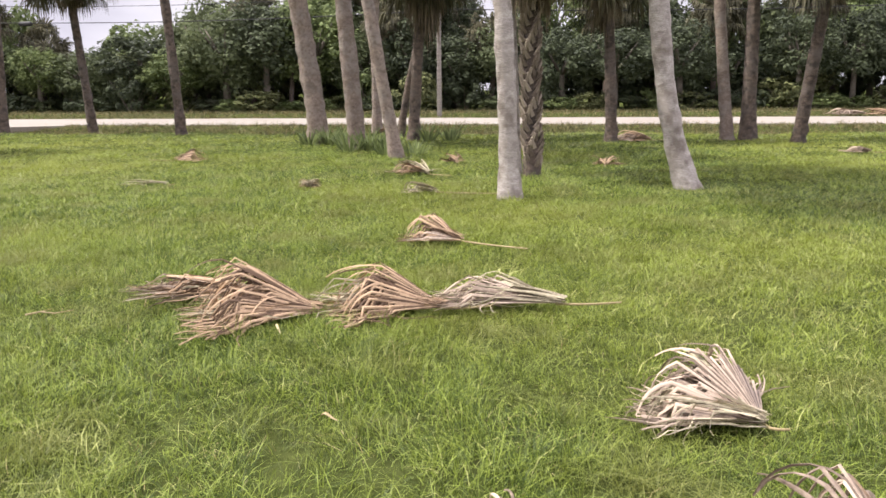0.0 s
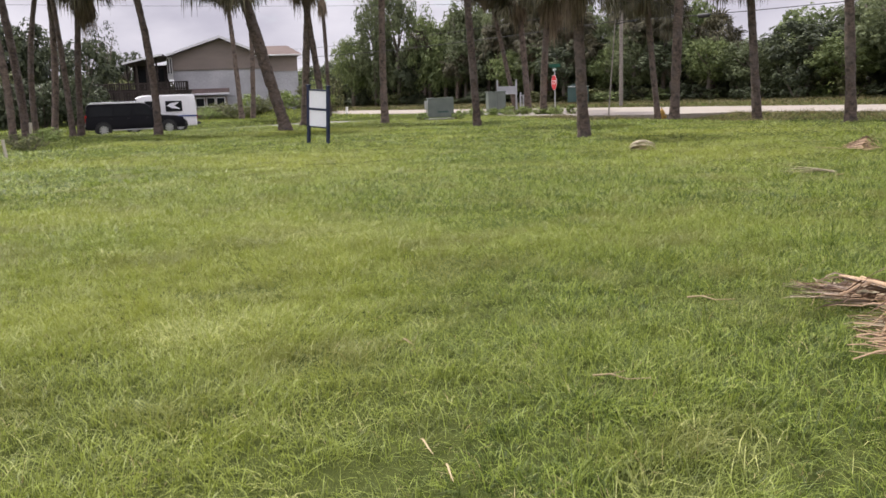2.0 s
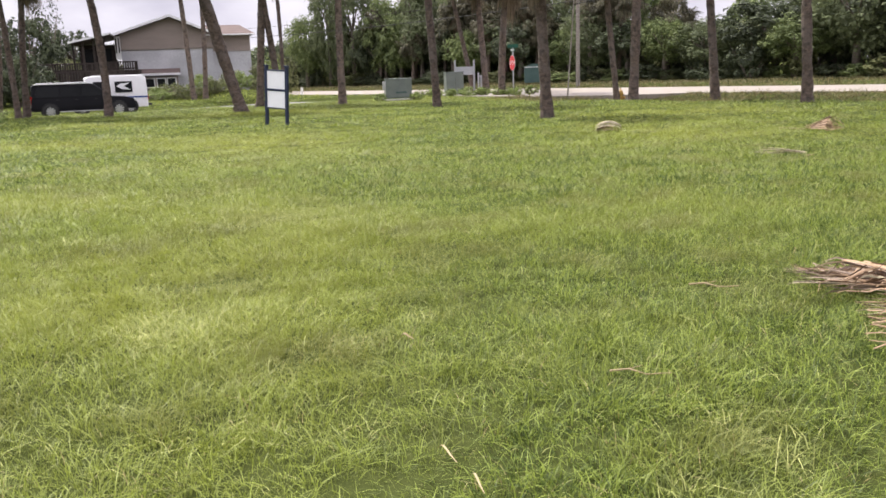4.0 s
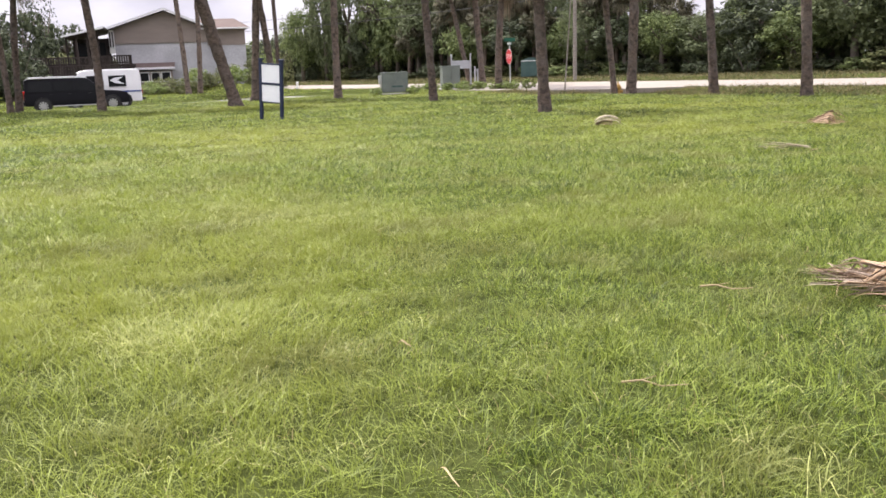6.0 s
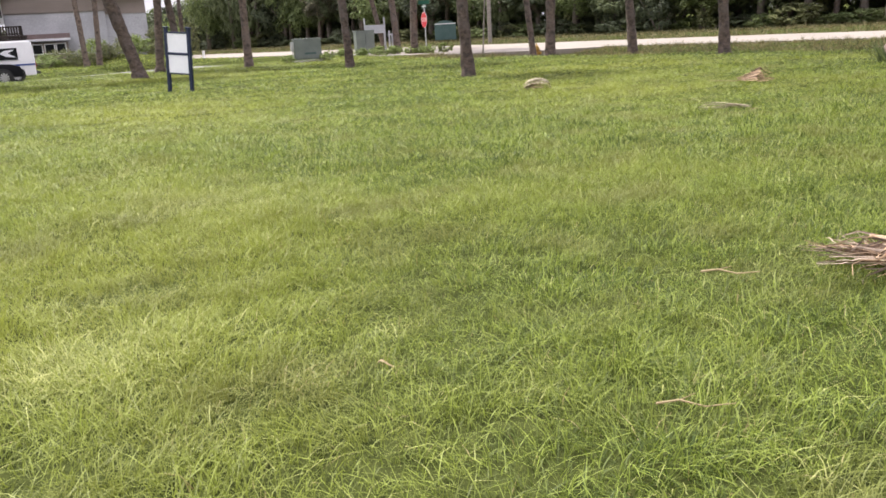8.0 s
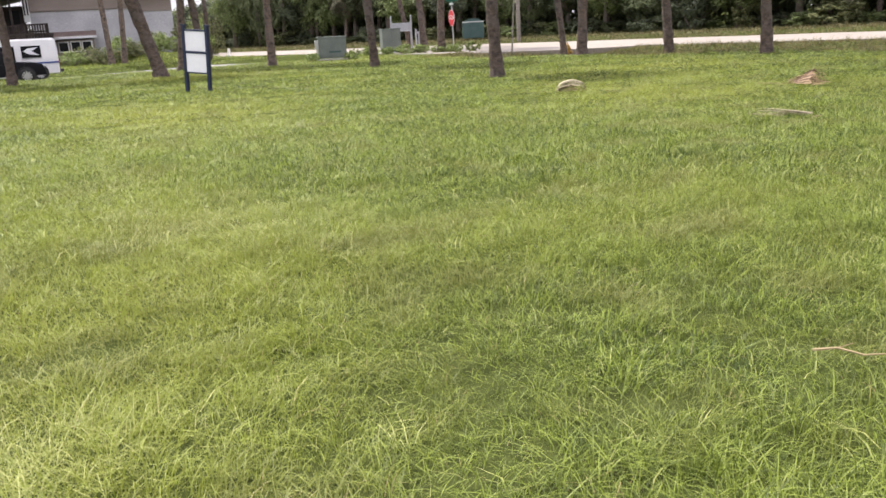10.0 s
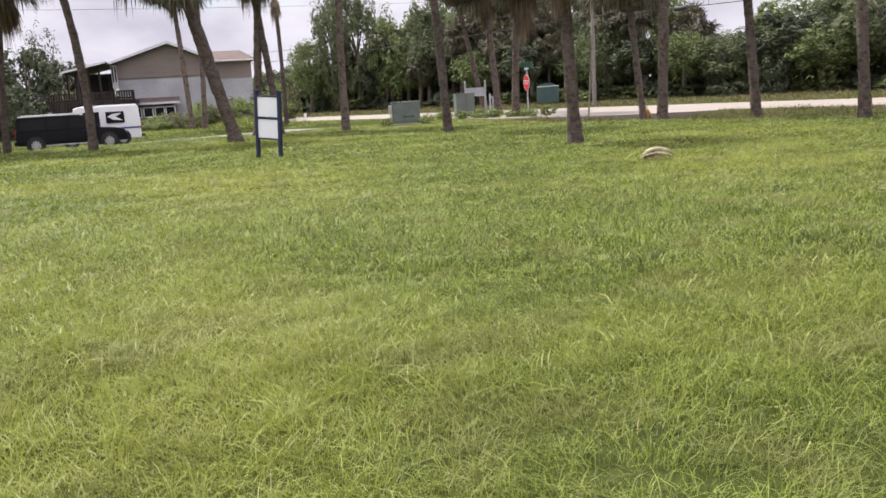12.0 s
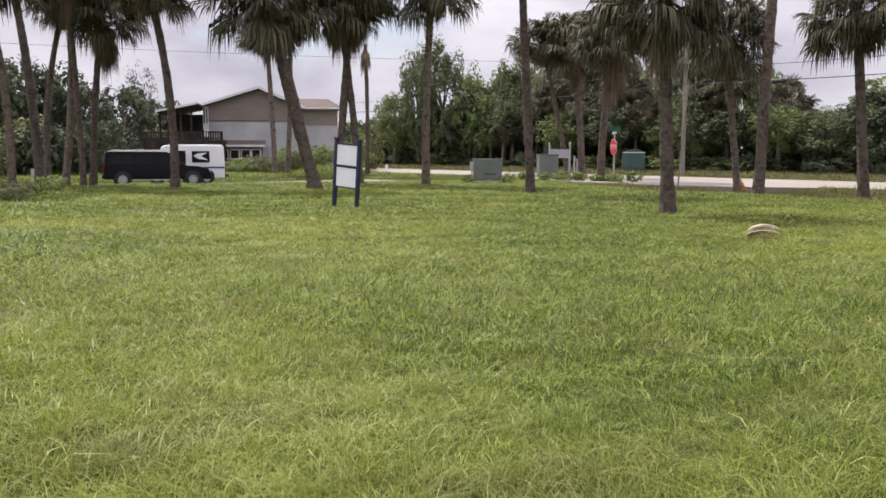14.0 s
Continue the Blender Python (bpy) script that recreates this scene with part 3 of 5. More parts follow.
woods()
WOODPALM = "fan palm growing among the roadside woods"
for k, (x, off, h, cr) in enumerate(((-60.5, 10.5, 5.2, 2.2), (-55.5, 11.5, 6.8, 2.3), (-50.0, 10.0, 4.6, 2.1), (-46.0, 11.5, 7.6, 2.2), (-40.5, 10.0, 6.4, 2.3), (-36.0, 12.0, 7.4, 2.2), (-33.0, 9.5, 5.0, 2.1), (-27.5, 11.0, 4.4, 2.1), (-13.0, 12.0, 6.6, 2.0), (-6.0, 13.0, 8.4, 2.2), (-1.5, 12.0, 7.6, 2.2), (2.5, 9.8, 4.6, 2.2), (9.5, 11.5, 6.4, 2.2), (15.5, 10.5, 5.6, 2.2), (21.0, 11.0, 6.8, 2.2), (-63.5, 9.0, 4.2, 1.9), (-58.2, 9.0, 6.2, 2.0), (-53.0, 8.6, 3.6, 1.8), (-48.0, 9.2, 6.0, 2.0), (-43.5, 8.8, 5.0, 2.0), (-38.5, 9.2, 4.0, 1.9), (-30.5, 9.0, 6.0, 2.0), (-10.0, 9.6, 4.2, 1.9), (-4.0, 9.2, 5.4, 1.9))):
    palm(70 + k, x, road_near(x) + 8 + off, (0.1, 0.0), (0.3, 0.1), h, cr, 0.16, WOODPALM, group="palms among the woods")


# ---- house, deck and brush beyond the street ----
def house():
    h = thing("house", Matrix.Translation((-58.6, 38.5, -0.05)) @ Matrix.Rotation(math.atan2(0.842, 0.539), 4, "Z"), "two-storey house with brown siding over weathered white block", "house")
    # local x runs along the gable wall, y goes into the house
    bm = bmesh.new()
    prism(bm, [(-4.85, 0), (1.9, 0), (1.9, 3.8), (-4.85, 3.8)], 0.0, 9.0)
    part("wall", bm, M_BLOCK, h, "weathered white block lower wall")
    bm = bmesh.new()
    prism(bm, [(-4.85, 3.8), (1.9, 3.8), (1.9, 4.85), (-1.15, 6.15), (-4.85, 4.95)], -0.06, 9.0)
    part("gable_wall", bm, M_SIDING, h, "brown lap siding")
    bm = bmesh.new()
    prism(bm, [(1.9, 0), (4.8, 0), (4.8, 3.55), (1.9, 3.55)], 0.25, 8.0)
    part("wing_wall", bm, M_BLOCK, h, "weathered white block lower wall")
    bm = bmesh.new()
    prism(bm, [(1.9, 3.55), (4.8, 3.55), (4.8, 4.85), (1.9, 4.85)], 0.2, 8.0)
    part("wing_siding", bm, M_SIDING, h, "brown lap siding")
    for z in np.arange(3.95, 6.0, 0.22):
        left, right = -4.85 + max(0.0, (z - 4.95)) * 3.08, min(1.9, 1.9 - max(0.0, z - 4.85) * 2.35)
        if right - left > 0.4:
            part("siding_board", box(bmesh.new(), (left + right) / 2, -0.075, z, right - left - 0.05, 0.03, 0.2), M_SIDING, h)
    roof = bmesh.new()
    prism(roof, [(2.35, 4.70), (-1.15, 6.22), (-5.3, 4.87), (-5.3, 5.0), (-1.15, 6.38), (2.35, 4.86)], -0.5, 9.4)
    r = part("roof", roof, M_SHINGLE, h, "low gable roof of brown shingles")
    bm = bmesh.new()
    prism(bm, [(2.38, 4.68), (-1.15, 6.20), (-5.32, 4.85), (-5.32, 5.02), (-1.15, 6.40), (2.38, 4.88)], -0.56, -0.505)
    part("fascia", bm, M_ROOFTRIM, r, "pale metal roof edge")
    bm = bmesh.new()
    vs = [bm.verts.new(p) for p in ((1.5, -0.2, 4.85), (5.2, -0.2, 4.85), (5.2, 8.4, 4.85), (1.5, 8.4, 4.85), (1.5, 3.6, 5.75), (4.3, 3.6, 5.75), (4.3, 4.6, 5.75), (1.5, 4.6, 5.75))]
    for f in ((0, 1, 5, 4), (1, 2, 6, 5), (2, 3, 7, 6), (3, 0, 4, 7), (4, 5, 6, 7), (3, 2, 1, 0)):
        bm.faces.new([vs[i] for i in f])
    bmesh.ops.recalc_face_normals(bm, faces=bm.faces)
    part("wing_roof", bm, M_SHINGLE, h, "reddish-brown hipped shingle roof")
    part("gutter", box(bmesh.new(), 3.35, -0.24, 4.8, 3.75, 0.1, 0.1, 0.02), M_ROOFTRIM, h)
    # side wall window that faces the deck, and its white corner
    part("corner_wall", box(bmesh.new(), -5.06, 0.45, 4.0, 0.4, 0.9, 1.7), M_WHITE, h, "white-painted corner wall")
    for x in (-5.16, -4.97):
        w = part("window", box(bmesh.new(), x, -0.03, 4.15, 0.15, 0.05, 1.25, 0.01), M_WHITE, h, "narrow white-framed window")
        part("pane", box(bmesh.new(), x, -0.062, 4.15, 0.085, 0.012, 1.1), M_GLASS, w)
    # lean-to with a dark window band
    bm = bmesh.new()
    prism(bm, [(-4.3, 0), (-0.9, 0), (-0.9, 1.75), (-4.3, 1.75)], -1.3, -0.02)
    lean = part("lean_to", bm, M_SIDING, h, "low lean-to room")
    part("lean_roof", box(bmesh.new(), -2.6, -0.75, 2.15, 3.8, 1.7, 0.10, 0.02, Matrix.Rotation(radians(12), 4, "X")), M_SHINGLE, lean)
    part("lean_fascia", box(bmesh.new(), -2.6, -1.62, 1.93, 3.8, 0.05, 0.16), M_ROOFTRIM, lean)
    for x in (-3.75, -2.95, -2.15, -1.4):
        p = part("window", box(bmesh.new(), x, -1.32, 1.3, 0.7, 0.05, 0.75, 0.01), M_WHITE, lean)
        part("pane", box(bmesh.new(), x, -1.35, 1.3, 0.56, 0.012, 0.6), M_GLASS, p, "dark glass")
    return h


def deck():
    d = thing("raised_deck", Matrix.Translation((-58.6, 38.5, -0.05)) @ Matrix.Rotation(math.atan2(0.842, 0.539), 4, "Z"), "dark-stained wooden raised deck with roofed porch against the house", "deck")
    y0, y1 = -4.6, -0.6
    # closed board skirt, one board after another
    x = -10.1
    while x < -3.6:
        part("board", box(bmesh.new(), x, y0, 1.1, 0.17, 0.05, 2.25, 0.006), M_DECK, d)
        x += 0.183
    part("floor", box(bmesh.new(), -6.85, (y0 + y1) / 2, 2.22, 6.7, y1 - y0, 0.16, 0.01), M_DECK, d)
    part("end_wall", box(bmesh.new(), -3.6, (y0 + y1) / 2, 1.1, 0.06, y1 - y0, 2.25), M_DECK, d)
    for x in (-10.1, -8.4, -6.3, -4.9, -3.65):
        top = 2.9
        part("post", box(bmesh.new(), x, y0 + 0.1, 2.2 + (top - 2.2) / 2, 0.14, 0.14, top - 2.2, 0.01), M_DECK, d)
    for x in (-7.75, -7.1, -6.4, -5.7):
        part("porch_post", box(bmesh.new(), x, y0 + 0.1, 2.25 + (4.72 + (x + 5.2) * 0.2086 - 2.25) / 2, 0.13, 0.13, 4.72 + (x + 5.2) * 0.2086 - 2.25, 0.01), M_DECK, d)
    for z in (2.86, 2.40):
        part("rail", box(bmesh.new(), -4.6, y0 + 0.1, z, 2.0, 0.09, 0.09, 0.01), M_DECK, d)
        part("rail", box(bmesh.new(), -8.0, y0 + 0.1, z - 0.05, 5.0, 0.09, 0.09, 0.01), M_DECK, d)
    x = -10.0
    while x < -3.7:
        part("baluster", box(bmesh.new(), x, y0 + 0.1, 2.55, 0.10, 0.03, 0.58), M_DECK, d)
        x += 0.16
    bm = bmesh.new()
    prism(bm, [(-5.2, 4.75), (-7.95, 4.18), (-7.95, 4.28), (-5.2, 4.86)], y0 - 0.4, 3.0)
    pr = part("porch_roof", bm, M_DECK, d, "dark porch roof with a pale edge")
    bm = bmesh.new()
    prism(bm, [(-5.2, 4.74), (-8.0, 4.16), (-8.0, 4.29), (-5.2, 4.88)], y0 - 0.46, y0 - 0.41)
    part("roof_edge", bm, M_ROOFTRIM, pr, "pale metal roof edge")
    part("porch_wall", box(bmesh.new(), -6.5, 0.2, 3.25, 2.6, 0.08, 2.0), M_DECK, d)
    for x in (-7.2, -5.9):
        part("window", box(bmesh.new(), x, 0.14, 3.45, 0.7, 0.05, 1.0), M_GLASS, d, "dark porch window")
    st = part("stair", box(bmesh.new(), -12.2, y0 + 0.6, 1.35, 3.6, 0.12, 0.22, 0.02, Matrix.Rotation(radians(-24), 4, "Y")), M_ROOFTRIM, d, "pale sloping stair rail")
    for k in range(8):
        part("tread", box(bmesh.new(), -10.9 - 0.34 * k, y0 + 1.0, 2.05 - 0.25 * k, 0.32, 1.0, 0.05), M_DECK, st)
    part("lower_rail", box(bmesh.new(), -12.4, y0 + 0.2, 0.95, 3.0, 0.1, 0.2, 0.02, Matrix.Rotation(radians(-20), 4, "Y")), M_ROOFTRIM, d, "pale sloping stair rail")
    for x, h in ((-13.6, 0.9), (-12.2, 1.5), (-10.9, 2.0)):
        part("post", box(bmesh.new(), x, y0 + 0.4, h / 2, 0.12, 0.12, h, 0.01), M_DECK, d)
    return d


house()
deck()


def shrub(k, x, y, w, h, label, group, name="shrub", meshes=None):
    s = thing(name, pose(x, y, float(land(x, y)), 0, 0, k * 53), label, "shrub", group)
    rng = random.Random(k)
    for j in range(6):
        a = j * 1.05 + rng.uniform(-0.3, 0.3)
        bm = bmesh.new()
        rod(bm, (0, 0, -0.1), (math.cos(a) * w * 0.4, math.sin(a) * w * 0.4, h * rng.uniform(0.5, 0.9)), 0.02 + 0.01 * h, 0.006, 6)
        part("stem", bm, M_BARK, s)
    part("foliage", (meshes or BUSH_CROWNS)[k % 3], None, s, at=pose(0, 0, h * 0.45) @ Matrix.Diagonal((w / 2, w / 2, h * 0.62, 1)))
    return s


rng = random.Random(21)
# overgrown brush before the house
for k, (u, v, w, h) in enumerate(((-4.2, -6.2, 2.4, 1.1), (-2.4, -6.8, 2.8, 1.3), (-0.4, -7.0, 2.8, 1.5), (1.6, -6.6, 2.6, 1.5), (3.3, -6.2, 2.6, 1.7), (4.9, -5.4, 2.4, 1.6), (-1.6, -4.8, 2.6, 1.7), (0.8, -4.6, 2.8, 1.9), (3.0, -4.2, 2.6, 2.0), (5.2, -2.5, 2.6, 2.6), (6.4, 0.5, 3.0, 3.2), (7.6, 3.0, 3.0, 3.6))):
    h = h * 0.8 if k < 9 else h
    shrub(k, -58.6 + 0.539 * u - 0.842 * v, 38.5 + 0.842 * u + 0.539 * v, w, h, "overgrown green brush in front of the house", "brush by the house", "shrub", BRUSH_TUFTS)
# undergrowth along the edge of the woods, and a thicket at the street's far end
x, k = -105.0, 20
while x < 60:
    h = rng.uniform(0.7, 1.5) if rng.random() < 0.72 else rng.uniform(1.6, 2.8)
    # most carry the shade of the overhanging canopy in their leaf colour
    shrub(k, x, road_near(x) + 8 + 8.4 + rng.uniform(-0.7, 0.9), rng.uniform(2.6, 4.0), h, "dense green undergrowth at the edge of the woods", "undergrowth along the road", "shrub", BUSH_CROWNS if k % 5 == 0 or h < 1.0 else THICKET_CROWNS)
    k += 1
    x += rng.uniform(1.3, 2.1)
x = -100.0
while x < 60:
    # leaf colour stands in for the shaded inside of the woods
    shrub(k, x, road_near(x) + 8 + rng.uniform(12.5, 15.5), rng.uniform(5.0, 6.2), rng.uniform(3.6, 4.8), "undergrowth deep inside the roadside woods, mostly shade-tinted", "undergrowth along the road", "shrub", THICKET_CROWNS)
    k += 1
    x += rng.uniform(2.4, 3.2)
for j in range(34):
    a = radians(150 + 28 * rng.random())
    r = rng.uniform(50, 66) if a > radians(157) else rng.uniform(74, 90)
    # backlit side of the thicket is painted in by darker leaves
    shrub(k, -3 + r * math.cos(a), 3 + r * math.sin(a), rng.uniform(3.2, 5), rng.uniform(2.5, 4.6), "dense green thicket beyond the side street, mostly shade-tinted", "thicket beyond the street", "shrub", THICKET_CROWNS)
    k += 1
for j, (az, r, h, w, kind) in enumerate(((156.9, 80, 8.4, 3.0, 0), (155.6, 81, 9.8, 1.9, 1), (154.4, 84, 7.2, 2.6, 0), (159.2, 72, 7.4, 2.8, 0), (160.6, 70, 9.0, 2.9, 0), (162.6, 69, 9.4, 3.2, 0), (165, 66, 9.2, 3.3, 0), (168, 62, 8.8, 3.4, 0), (171, 60, 8.4, 3.2, 0), (152.5, 92, 6.0, 3.0, 1), (141.2, 92, 5.4, 3.2, 0), (140.0, 96, 6.0, 3.0, 0))):
    # these trees, too, have their backlit shade in the leaf colour
    tree(200 + j, -3 + r * math.cos(radians(az)), 3 + r * math.sin(radians(az)), h, w, "airy thin-leaved tree behind the house" if kind else "leafy tree behind the side street with shade-tinted leaves", "trees beyond the street", low=2.0 if kind else 1.2, mesh=AIRY_CROWN if kind else THICKET_CROWNS[2 * (j % 2)])


# ---- vehicles ----
def wheel(parent, x, y, z, r, w, side):
    """Tyre with a rim and spokes; side is +1 or -1 for the outer face."""
    bm = bmesh.new()
    for r1, r2, ya, yb in ((r * 0.93, r, -0.5, -0.3), (r, r, -0.3, 0.3), (r, r * 0.93, 0.3, 0.5)):
        rod(bm, (0, ya * w, 0), (0, yb * w, 0), r1, r2, 24)
    ob = part("wheel", bm, M_TYRE, parent, "black rubber tyre", True, pose(x, y, z))
    bm = bmesh.new()
    rod(bm, (0, side * w * 0.42, 0), (0, side * w * 0.52, 0), r * 0.66, r * 0.66, 24)
    part("rim", bm, M_BLACK, ob, "dark wheel well of the rim")
    bm = bmesh.new()
    for k in range(5):
        box(bm, 0, side * w * 0.54, 0, r * 0.2, 0.02, r * 1.26, 0, Matrix.Rotation(k * math.pi / 5, 4, "Y"))
    part("spokes", bm, M_RIM, ob)


def hull(outline, half, tuck, z0, z1, bevel=0.05):
    """A side outline in x, z drawn out to both sides; above z0 it leans in by tuck at z1."""
    bm = bmesh.new()
    prism(bm, outline, -half, half)
    for v in bm.verts:
        k = max(0.0, min(1.0, (v.co.z - z0) / (z1 - z0)))
        v.co.y *= 1 - tuck * k
    if bevel:
        bmesh.ops.bevel(bm, geom=list(bm.edges), offset=bevel, segments=3, affect="EDGES", profile=0.6)
    bmesh.ops.recalc_face_normals(bm, faces=bm.faces)
    return bm


def side_pane(x0, x1, z0, z1, y0, y1, cut0=0.0, cut1=0.0, thick=0.012):
    """A flat side window; y0 at the sill, y1 at the top; cut: how far the upper corners lean in."""
    bm = bmesh.new()
    pts = ((x0, y0, z0), (x1, y0, z0), (x1 - cut1, y1, z1), (x0 + cut0, y1, z1))
    a = [bm.verts.new(p) for p in pts]
    s = thick if y0 > 0 else -thick
    b = [bm.verts.new((p[0], p[1] + s, p[2])) for p in pts]
    bm.faces.new(b)
    bm.faces.new(a[::-1])
    for i in range(4):
        j = (i + 1) % 4
        bm.faces.new((a[i], a[j], b[j], b[i]))
    bmesh.ops.recalc_face_normals(bm, faces=bm.faces)
    return bm


def suv(m):
    c = thing("suv", m, "boxy black wagon with a painted-in roof reflection parked on the side street", "car")
    body = part("body", hull([(-2.74, 0.42), (-2.82, 0.62), (-2.78, 1.16), (1.40, 1.16), (2.25, 1.10), (2.68, 0.98), (2.80, 0.70), (2.76, 0.40)], 0.99, 0.06, 0.7, 1.2, 0.06), M_SUV, c, "glossy black paint", True)
    part("cabin", hull([(-2.78, 1.10), (-2.70, 1.82), (-2.50, 1.92), (0.28, 1.92), (0.60, 1.85), (1.52, 1.10)], 0.94, 0.16, 1.1, 1.92, 0.06), M_SUV, c, "glossy black roof and pillars", True)
    for s in (1, -1):
        for x0, x1, c0, c1 in ((-2.56, -1.32, 0.06, 0.0), (-1.22, -0.20, 0.0, 0.0), (-0.10, 1.16, 0.0, 0.60)):
            part("side_window", side_pane(x0, x1, 1.20, 1.74, s * 0.925, s * 0.835, c0, c1), M_GLASS, c, "dark tinted glass")
        for x in (-1.86, 1.82):
            bm = bmesh.new()
            rod(bm, (x, s * 0.90, 0.42), (x, s * 0.992, 0.42), 0.47, 0.47, 24)
            part("wheel_arch", bm, M_BLACK, c)
            wheel(c, x, s * 0.90, 0.40, 0.40, 0.26, s)
        part("roof_rail", rod(rod(rod(bmesh.new(), (-2.4, s * 0.74, 1.97), (0.2, s * 0.74, 1.97), 0.022), (-2.4, s * 0.74, 1.9), (-2.4, s * 0.74, 1.97), 0.02), (0.2, s * 0.74, 1.9), (0.2, s * 0.74, 1.97), 0.02), M_RIM, c, "bright metal roof rail")
        part("headlight", box(bmesh.new(), 2.60, s * 0.72, 0.90, 0.24, 0.36, 0.17, 0.03), M_LAMP, c, "clear headlight lens")
        part("tail_light", box(bmesh.new(), -2.76, s * 0.84, 1.0, 0.10, 0.16, 0.52, 0.02), M_TAIL, c, "red tail-light lens")
        part("mirror", box(bmesh.new(), 1.08, s * 1.04, 1.22, 0.16, 0.24, 0.18, 0.04), M_BLACK, c)
        part("running_board", box(bmesh.new(), -0.05, s * 0.98, 0.38, 2.6, 0.12, 0.06, 0.02), M_RIM, c, "pale running board")
        for x in (-1.28, -0.32, 0.75):
            part("door_handle", box(bmesh.new(), x - 0.12, s * 0.985, 1.03, 0.18, 0.03, 0.035, 0.01), M_BLACK, c)
    bm = bmesh.new()
    vs = [bm.verts.new(p) for p in ((1.48, -0.84, 1.15), (1.48, 0.84, 1.15), (0.63, 0.72, 1.84), (0.63, -0.72, 1.84))]
    bm.faces.new(vs)
    bmesh.ops.solidify(bm, geom=bm.faces[:], thickness=-0.02)
    part("windscreen", bm, M_GLASS, c, "dark windscreen")
    part("front_bumper", box(bmesh.new(), 2.74, 0, 0.52, 0.22, 1.86, 0.24, 0.06), M_SUV, c)
    part("grille", box(bmesh.new(), 2.79, 0, 0.82, 0.06, 1.0, 0.2, 0.02), M_RIM, c, "chrome grille")
    part("rear_bumper", box(bmesh.new(), -2.80, 0, 0.56, 0.2, 1.86, 0.24, 0.06), M_SUV, c)
    part("rear_window", box(bmesh.new(), -2.72, 0, 1.48, 0.05, 1.4, 0.5, 0.02, Matrix.Rotation(radians(10), 4, "Y")), M_GLASS, c)
    # white panel paints in the gleam of the sky on the black roof
    part("roof_panel", box(bmesh.new(), -1.10, 0, 1.915, 2.96, 1.58, 0.05, 0.02), M_WHITE, c, "sky reflection on the roof, put in as a white panel")
    return c


def mail_van(m):
    c = thing("delivery_van", m, "boxy white mail delivery van with a blue stripe on the street", "van")
    part("body", hull([(-2.20, 0.34), (-2.22, 1.15), (-2.18, 2.02), (-2.05, 2.10), (0.78, 2.10), (0.98, 2.02), (1.40, 1.22), (2.08, 0.96), (2.22, 0.82), (2.22, 0.34)], 0.95, 0.08, 1.0, 2.1, 0.05), M_VAN, c, "white painted body", True)
    for s in (1, -1):
        part("side_door_window", side_pane(-0.18, 0.62, 1.00, 1.80, s * 0.956, s * 0.905), M_GLASS, c, "open dark sliding-door window")
        part("front_quarter_window", side_pane(0.80, 1.22, 1.22, 1.74, s * 0.952, s * 0.912, 0.0, 0.28), M_GLASS, c)
        part("emblem_panel", side_pane(-1.42, -0.50, 1.18, 1.78, s * 0.952, s * 0.91), M_GLASS, c, "dark panel round the emblem")
        part("emblem", prism(bmesh.new(), [(-1.34, 1.30), (-0.85, 1.36), (-0.58, 1.52), (-0.80, 1.66), (-1.30, 1.70), (-0.98, 1.52)], s * 0.94, s * 0.972), M_PANEL, c, "pale slanting emblem shape")
        part("stripe", box(bmesh.new(), -0.35, s * 0.955, 0.90, 3.7, 0.02, 0.08), M_BLUE, c, "blue stripe")
        part("sill_trim", box(bmesh.new(), -0.2, s * 0.95, 0.46, 1.6, 0.03, 0.06), M_BLACK, c)
        for x in (-1.24, 1.30):
            bm = bmesh.new()
            rod(bm, (x, s * 0.86, 0.42), (x, s * 0.956, 0.42), 0.42, 0.42, 24)
            part("wheel_arch", bm, M_BLACK, c)
            wheel(c, x, s * 0.84, 0.34, 0.34, 0.22, s)
        part("headlight", box(bmesh.new(), 2.22, s * 0.66, 0.80, 0.05, 0.24, 0.2, 0.02), M_LAMP, c, "square headlight lens")
        part("mirror", box(bmesh.new(), 1.25, s * 1.08, 1.45, 0.05, 0.2, 0.32, 0.02), M_BLACK, c)
        part("tail_light", box(bmesh.new(), -2.23, s * 0.82, 0.9, 0.05, 0.14, 0.3, 0.02), M_TAIL, c)
    bm = bmesh.new()
    vs = [bm.verts.new(p) for p in ((1.42, -0.82, 1.23), (1.42, 0.82, 1.23), (1.03, 0.78, 1.97), (1.03, -0.78, 1.97))]
    bm.faces.new(vs)
    bmesh.ops.solidify(bm, geom=bm.faces[:], thickness=-0.02)
    part("windscreen", bm, M_GLASS, c, "dark windscreen")
    part("roof_cap", box(bmesh.new(), -0.75, 0, 2.11, 2.7, 1.66, 0.06, 0.02), M_VAN, c)
    part("front_bumper", box(bmesh.new(), 2.27, 0, 0.44, 0.14, 1.8, 0.16, 0.03), M_BLACK, c)
    part("rear_bumper", box(bmesh.new(), -2.30, 0, 0.46, 0.22, 1.8, 0.14, 0.03), M_BLACK, c)
    return c


STREET_AZ = math.degrees(math.atan2(0.92, 0.39))
suv(pose(-41.9, 21.2, -0.27, 0, 0, STREET_AZ) @ Matrix.Diagonal((0.86, 0.92, 0.87, 1)))
mail_van(pose(-44.05, 23.5, -0.27, 0, 0, STREET_AZ + 180) @ Matrix.Diagonal((0.95, 0.95, 0.95, 1)))


